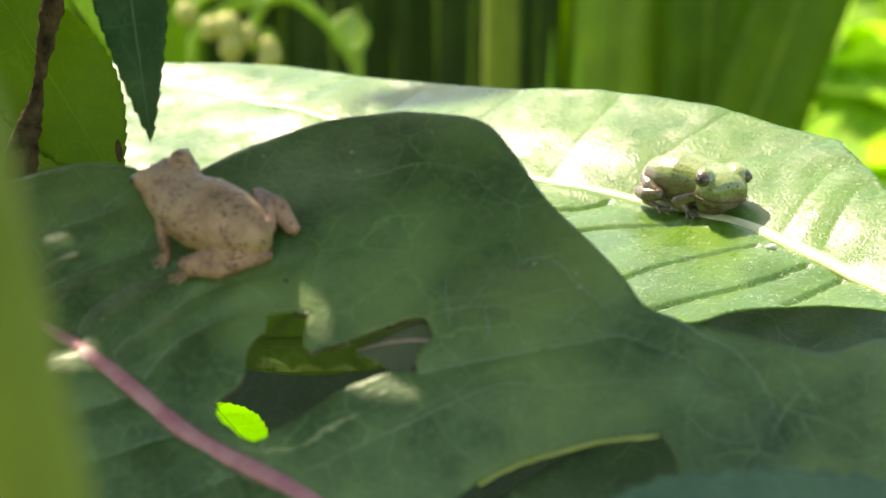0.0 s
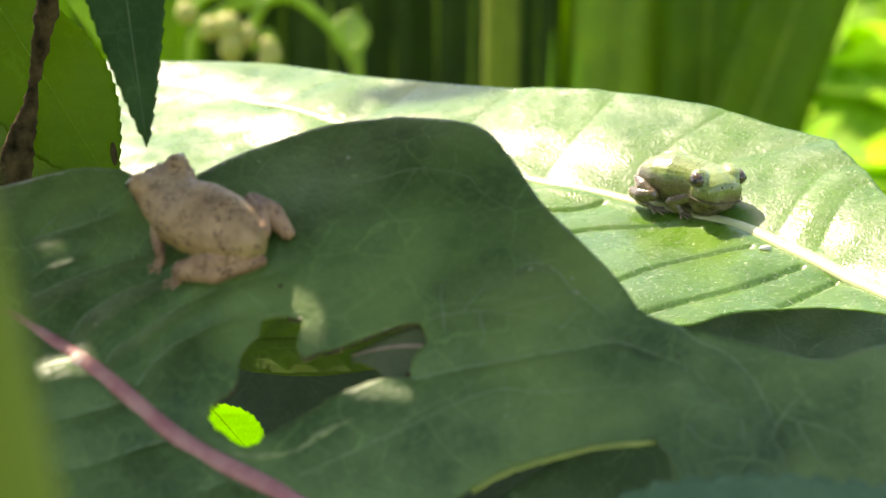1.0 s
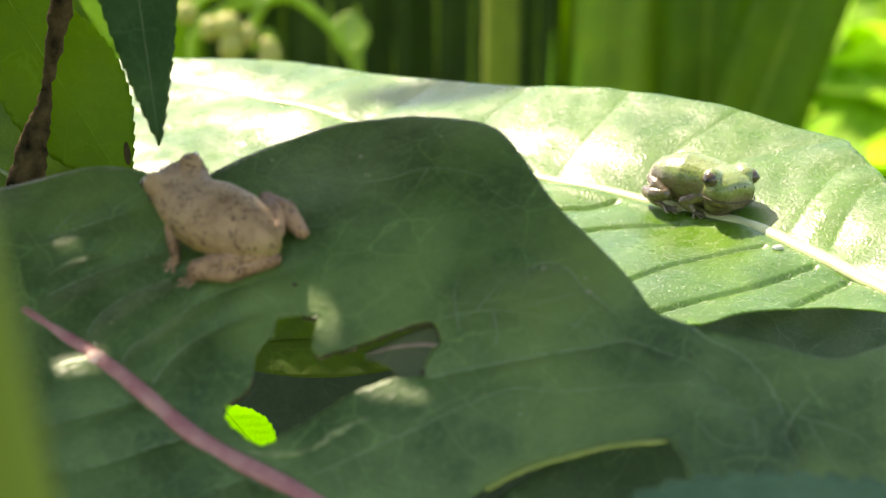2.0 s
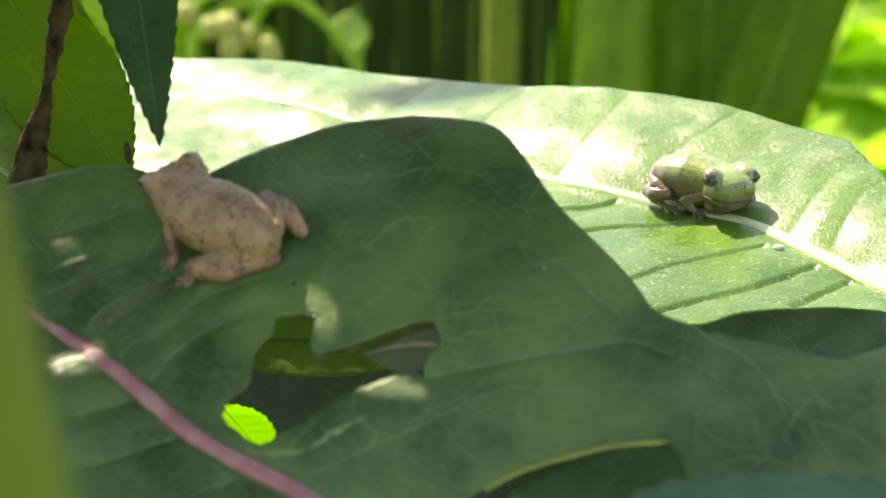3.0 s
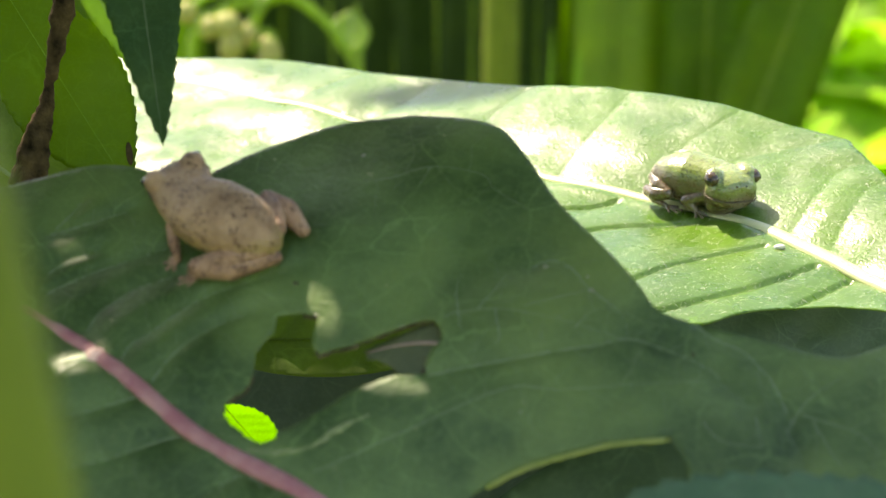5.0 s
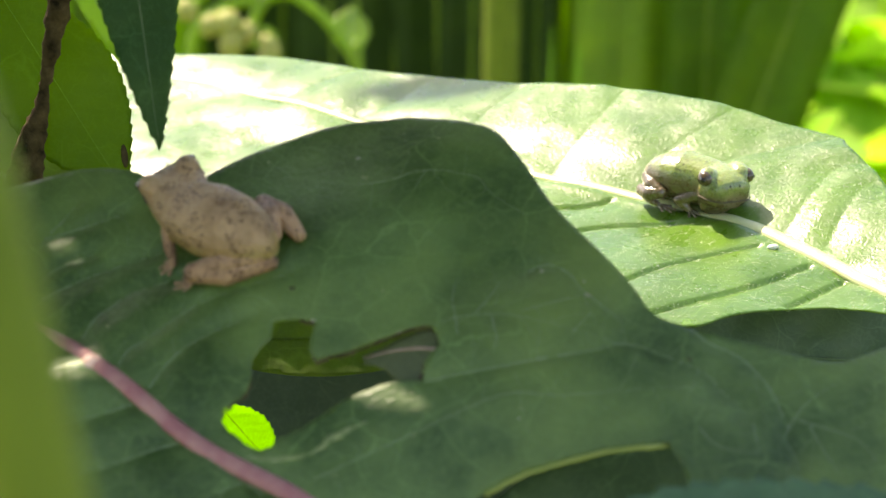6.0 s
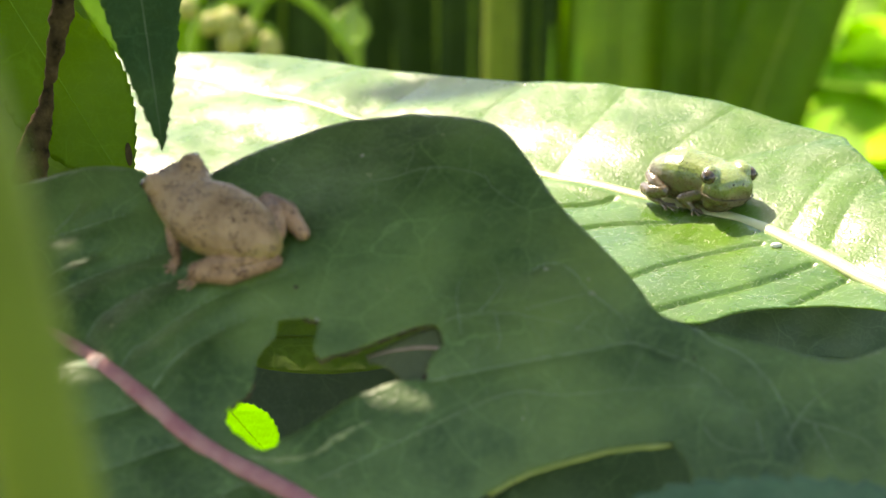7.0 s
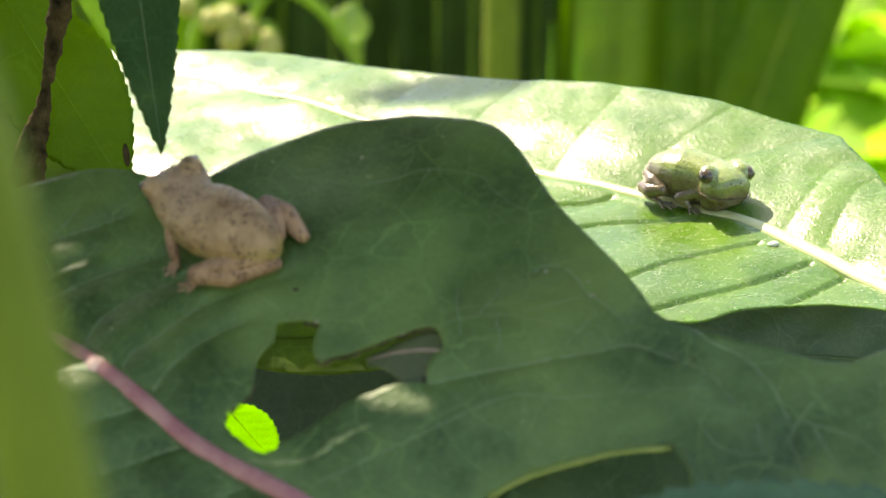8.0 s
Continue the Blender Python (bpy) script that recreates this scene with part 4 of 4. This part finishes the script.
def drooping_buds():
    d = 1.35
    foot = at_depth(632, 150, d)
    root = thing("flower_stalk", pose(foot.x, foot.y, 0), "curved green stalk with drooping pale buds", "flower stalk")

    def spot(px, py, near=0.0):
        return tuple((at_depth(px, py, d - near) - Vector((foot.x, foot.y, 0))) * 1000)
    arch = spline([(6, 0, 0), (4, 0, 300), spot(634, 170), spot(628, 120), spot(600, 70), spot(560, 25), spot(505, -8), spot(465, 10), spot(445, 55), spot(450, 90)], 8) * MM
    part("stalk", tube("stalk", arch, [4 * MM, 3.8 * MM, 3.4 * MM, 4.2 * MM, 3.6 * MM], 10), PALE_BLADE, root)
    for pts, r in (([(470, 8), (420, 10), (365, 35), (343, 70), (338, 118)], 3.4), ([(470, 8), (440, -5), (380, -10), (325, 22)], 2.6), ([(450, 60), (478, 58), (490, 90)], 2.2)):
        part("side_stalk", tube("side_stalk", spline([spot(*p) for p in pts], 8) * MM, [r * MM, r * 1.1 * MM, r * .9 * MM], 8), PALE_BLADE, root)
    for px, py, r, tall, lean in ((402, 48, 9.5, 1.0, 10), (410, 84, 8.0, 1.35, 4), (372, 52, 7.5, 1.1, 40), (330, 24, 8.0, .9, 60), (478, 92, 7.0, 1.4, -20), (440, 64, 6.0, 1.3, 0), (474, 108, 7.5, .8, 0)):
        bm = bmesh.new()
        bmesh.ops.create_uvsphere(bm, u_segments=14, v_segments=10, radius=r * MM)
        for v in bm.verts:
            t = v.co.z / (r * MM)
            pinch = 1 - .3 * max(0, -t) ** 2
            v.co = Vector((v.co.x * pinch, v.co.y * pinch, v.co.z * tall)) * (1 + .09 * noise.noise(v.co * 180 + Vector((px, py, 0))))
        bm.transform(Matrix.Translation(Vector(spot(px, py, .03)) * MM) @ pose(0, 0, 0, 0, lean, 0))
        part("bud", bm, BUD, root, "pale yellow drooping bud")
    return root


drooping_buds()
c = at_depth(622, 20, 1.5)
round_leaf = simple_leaf("leaf", between(c, at_depth(618, 120, 1.48), (.2, -1, .4)), 42, 28, PALE_BLADE, "small round green leaf behind the stalk", fold=.1, droop=0)
foot = at_depth(640, 150, 1.5)
part("petiole", tube("petiole", [round_leaf.matrix_world.inverted() @ Vector(q) for q in ((foot.x + .01, foot.y, 0), (foot.x + .006, foot.y, .3), (foot.x, foot.y, foot.z), tuple(c + Vector((.004, .002, .004))), tuple(c))], [2.5 * MM, 1.5 * MM, 1.0 * MM], 8), PALE_BLADE, round_leaf)


def leaf_mass(name, label, count, box, size, material, seed, flat=1.0, bank=0.0):
    """Uncountable far leaves, each a small folded blade."""
    rng = np.random.default_rng(seed)
    verts, faces = [], []
    for _ in range(count):
        c = np.array([rng.uniform(*box[k]) for k in range(3)])
        c[2] += bank * (c[1] - box[1][0])
        a, b = rng.normal(size=3) * (1, 1, flat), rng.normal(size=3) * (1, 1, flat)
        a /= np.linalg.norm(a)
        nn = np.cross(a, b)
        nn /= np.linalg.norm(nn)
        b = np.cross(nn, a)
        s = rng.uniform(*size)
        k = len(verts)
        verts += [c - a * s, c - a * .3 * s + b * .38 * s + nn * .1 * s, c + a * .35 * s + b * .3 * s + nn * .1 * s, c + a * s, c + a * .35 * s - b * .3 * s + nn * .1 * s, c - a * .3 * s - b * .38 * s + nn * .1 * s]
        faces += [(k, k + 1, k + 2, k + 3), (k, k + 3, k + 4, k + 5)]
    ob = new(name, mesh_from(name, verts, faces))
    ob.data.materials.append(material)
    return tagged(ob, label, "foliage", kind="stuff")


# the near-lime brightness of these leaves is in their colour, as painted sunlight
leaf_mass("sunlit_foliage", "bright yellow-green leaves in full sun far behind", 2600, ((.30, 2.2), (2.5, 4.6), (.02, .14)), (.10, .19), SUN_HEDGE, 5, .4, .40)
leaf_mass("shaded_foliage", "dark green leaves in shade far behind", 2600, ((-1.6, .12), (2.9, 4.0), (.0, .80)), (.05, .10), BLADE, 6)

# ---- motion: the leaves sway in a light wind and carry what sits on them ----
NEAR_SWAY = [(0, -1.76, 2.73, 0.75, -0.76, 0.33, 0.57), (0.5, -2.95, 3.23, 0.7, -0.72, 0.31, 0.91), (1, -2.41, 0.83, 0.36, -1.22, 0.24, -0.04), (1.5, -0.47, 3.43, -0.13, -0.64, 0.38, 0.45), (3, -0.28, 1.16, 0.62, -1.33, 0.45, -0.1), (3.5, -0.8, 1.59, -0.11, -1.02, 0.4, 0.43), (4, -1.02, 0.12, 0.19, -1.17, -0.06, -0.58), (4.5, 0.28, 1.48, 0.71, -1.77, 0.15, -0.74), (6, -0.68, 0.75, 0, -0.74, 0.44, 0.62), (6.5, -0.39, 0.99, -0.41, -0.33, 0.24, 0.33), (7, 0.03, 0.57, 0.26, -0.07, 0.16, 0.11), (7.5, -0.55, 0.12, 0.22, -0.08, 0.1, 0.24), (8, 0, 0, 0, 0, 0, 0)]
FAR_SWAY = [(0, -1.37, -0.28, 0.08, -0.45, -0.11, 0.09), (0.5, -2.48, -0.97, 0.27, -0.14, -0.3, 0.15), (1, -2.69, -1, 0.1, -0.09, -0.18, 0.18), (1.5, 0, 0, 0, 0, 0, 0), (3, 0.22, -0.58, 0.25, 0.05, -0.07, -0.17), (3.5, -0.92, 0.01, 0.03, 0.35, -0.16, 0.07), (4, -1.11, -0, -0, 0.49, -0.27, 0.08), (4.5, 0.92, 0.7, -0.04, -0.08, 0.05, 0.03), (6, -0.87, -0.11, 0.03, 0.49, -0.1, 0.1), (6.5, -1.19, 1.45, -0.15, 0.58, -0.02, 0.36), (7, -0.03, 1.29, -0.11, 0.35, 0.11, 0.28), (7.5, -0.89, 1.92, -0.26, 0.37, 0.19, 0.47), (8, -0.32, 3.47, -0.56, 0.46, 0.22, 0.6)]
HANG_SWAY = [(0, -1.76, 0, 2.57), (0.5, -2.93, 0, 2.66), (1, -2.44, 0, 1.62), (1.5, -0.49, 0, 1.72), (3, -0.2, 0, 1.72), (3.5, -0.59, 0, 1.24), (4, -0.88, 0, 1.15), (4.5, 0.59, 0, 2.1), (6, -0.29, 0, 0.84), (6.5, -0.2, 0, 0.41), (7, 0.2, 0, 0.77), (7.5, -0.1, 0, 0.25), (8, 0, 0, 0)]
DARK_SWAY = [(0, -1.36, 0, 1.25), (0.5, -2.72, 0, 0.93), (1, -2.38, 0, 0.76), (1.5, 0, 0, 0.76), (3, 0.34, 0, 0.93), (3.5, -0.51, 0, 0.27), (4, -0.68, 0, 0.09), (4.5, 1.02, 0, 0.93), (6, -0.33, 0, 0.06), (6.5, -0.17, 0, 0.09), (7, 0.51, 0, 0.26), (7.5, -0.51, 0, 0.13), (8, 0, 0, 0)]
SMALL_SWAY = [(0, -1.82, 0, 0.49), (0.5, -3.65, 0, 1.13), (1, -2.82, 0, 0.32), (1.5, -0.34, 0, 0.01), (3, -0.16, 0, 0.17), (3.5, -1.16, 0, 0.49), (4, -1.16, 0, 0.32), (4.5, 0.66, 0, 0.17), (6, -0.66, 0, 0), (6.5, -0.5, 0, 0.04), (7, 0.16, 0, 0.39), (7.5, -0.5, 0, 0.29), (8, 0, 0, 0)]
SER_SWAY = [(0, -1.46, 0, 1.49), (0.5, -2.32, 0, 1.56), (1, -1.91, 0, 0.73), (1.5, -0.2, 0, 0.92), (3, -0.12, 0, 0.99), (3.5, -1.24, 0, -0.03), (4, -1.44, 0, 0.42), (4.5, -0.34, 0, 1.17), (6, -0.9, 0, 0.02), (6.5, -0.23, 0, -0.25), (7, -0.12, 0, 0.38), (7.5, -0.45, 0, 0.27), (8, 0, 0, 0)]
STEM_SWAY = [(0, -1.09, 0, 0), (0.5, -1.9, 0, 0), (1, -4.08, 0, 0), (1.5, -4.89, 0, 0), (3, -2.99, 0, 0), (3.5, -2.45, 0, 0), (4, -2.45, 0, 0), (4.5, -2.45, 0, 0), (6, -1.09, 0, 0), (6.5, -0.54, 0, 0), (7, 0, 0, 0), (7.5, 0, 0, 0), (8, 0, 0, 0)]


def sway(ob, rows, pivot):
    base = ob.matrix_basis.copy()
    put = Matrix.Translation(pivot)
    keyed = []
    for t, x, y, z, *turn in rows:
        keyed.append((t, put @ pose(x * MM, y * MM, z * MM, *turn) @ put.inverted() @ base))
    walk(ob, keyed)


def motions():
    for ob in (near_leaf, near_frog):
        sway(ob, NEAR_SWAY, NEAR_M.translation)
    for ob in (far_leaf, far_frog):
        sway(ob, FAR_SWAY, FAR_M.translation)
    sway(hanging_leaf, HANG_SWAY, Vector((-.05, .36, .9)))
    sway(left_stem, [(t, x * .625, y, z) for t, x, y, z in STEM_SWAY], Vector((-.025, .12, .86)))
    sway(sunny_leaf, DARK_SWAY, Vector((-.09, .41, .88)))
    sway(pale_leaf, DARK_SWAY, Vector((-.09, .41, .88)))
    sway(dark_leaf, DARK_SWAY, Vector((-.09, .41, .88)))
    sway(brown_leaf, DARK_SWAY, Vector((-.09, .41, .88)))
    for ob in (small_leaf, olive_leaf, grey_leaf):
        sway(ob, SMALL_SWAY, Vector((-.04, .4, .76)))
    sway(shade_leaf, [row[:4] for row in NEAR_SWAY], shade_leaf.location)
    # slides the cover leaf over the fourth gap so that its fleck fades
    aside = [(0, 0, 26, 0), (.5, -1, 27, 0), (1, 0, 22, 0), (1.5, 1, 19, 0), (3, 0, 20, 0), (3.5, 0, 7, 0), (4, 0, 7, 0), (4.5, 1, 17, 0), (6, 0, 3, 0), (7, 0, 0, 0), (8, 0, 0, 0)]
    sway(cover_leaf, aside, cover_leaf.location)
    sway(toothed_leaf, SER_SWAY, Vector((.04, .26, .8)))


motions()
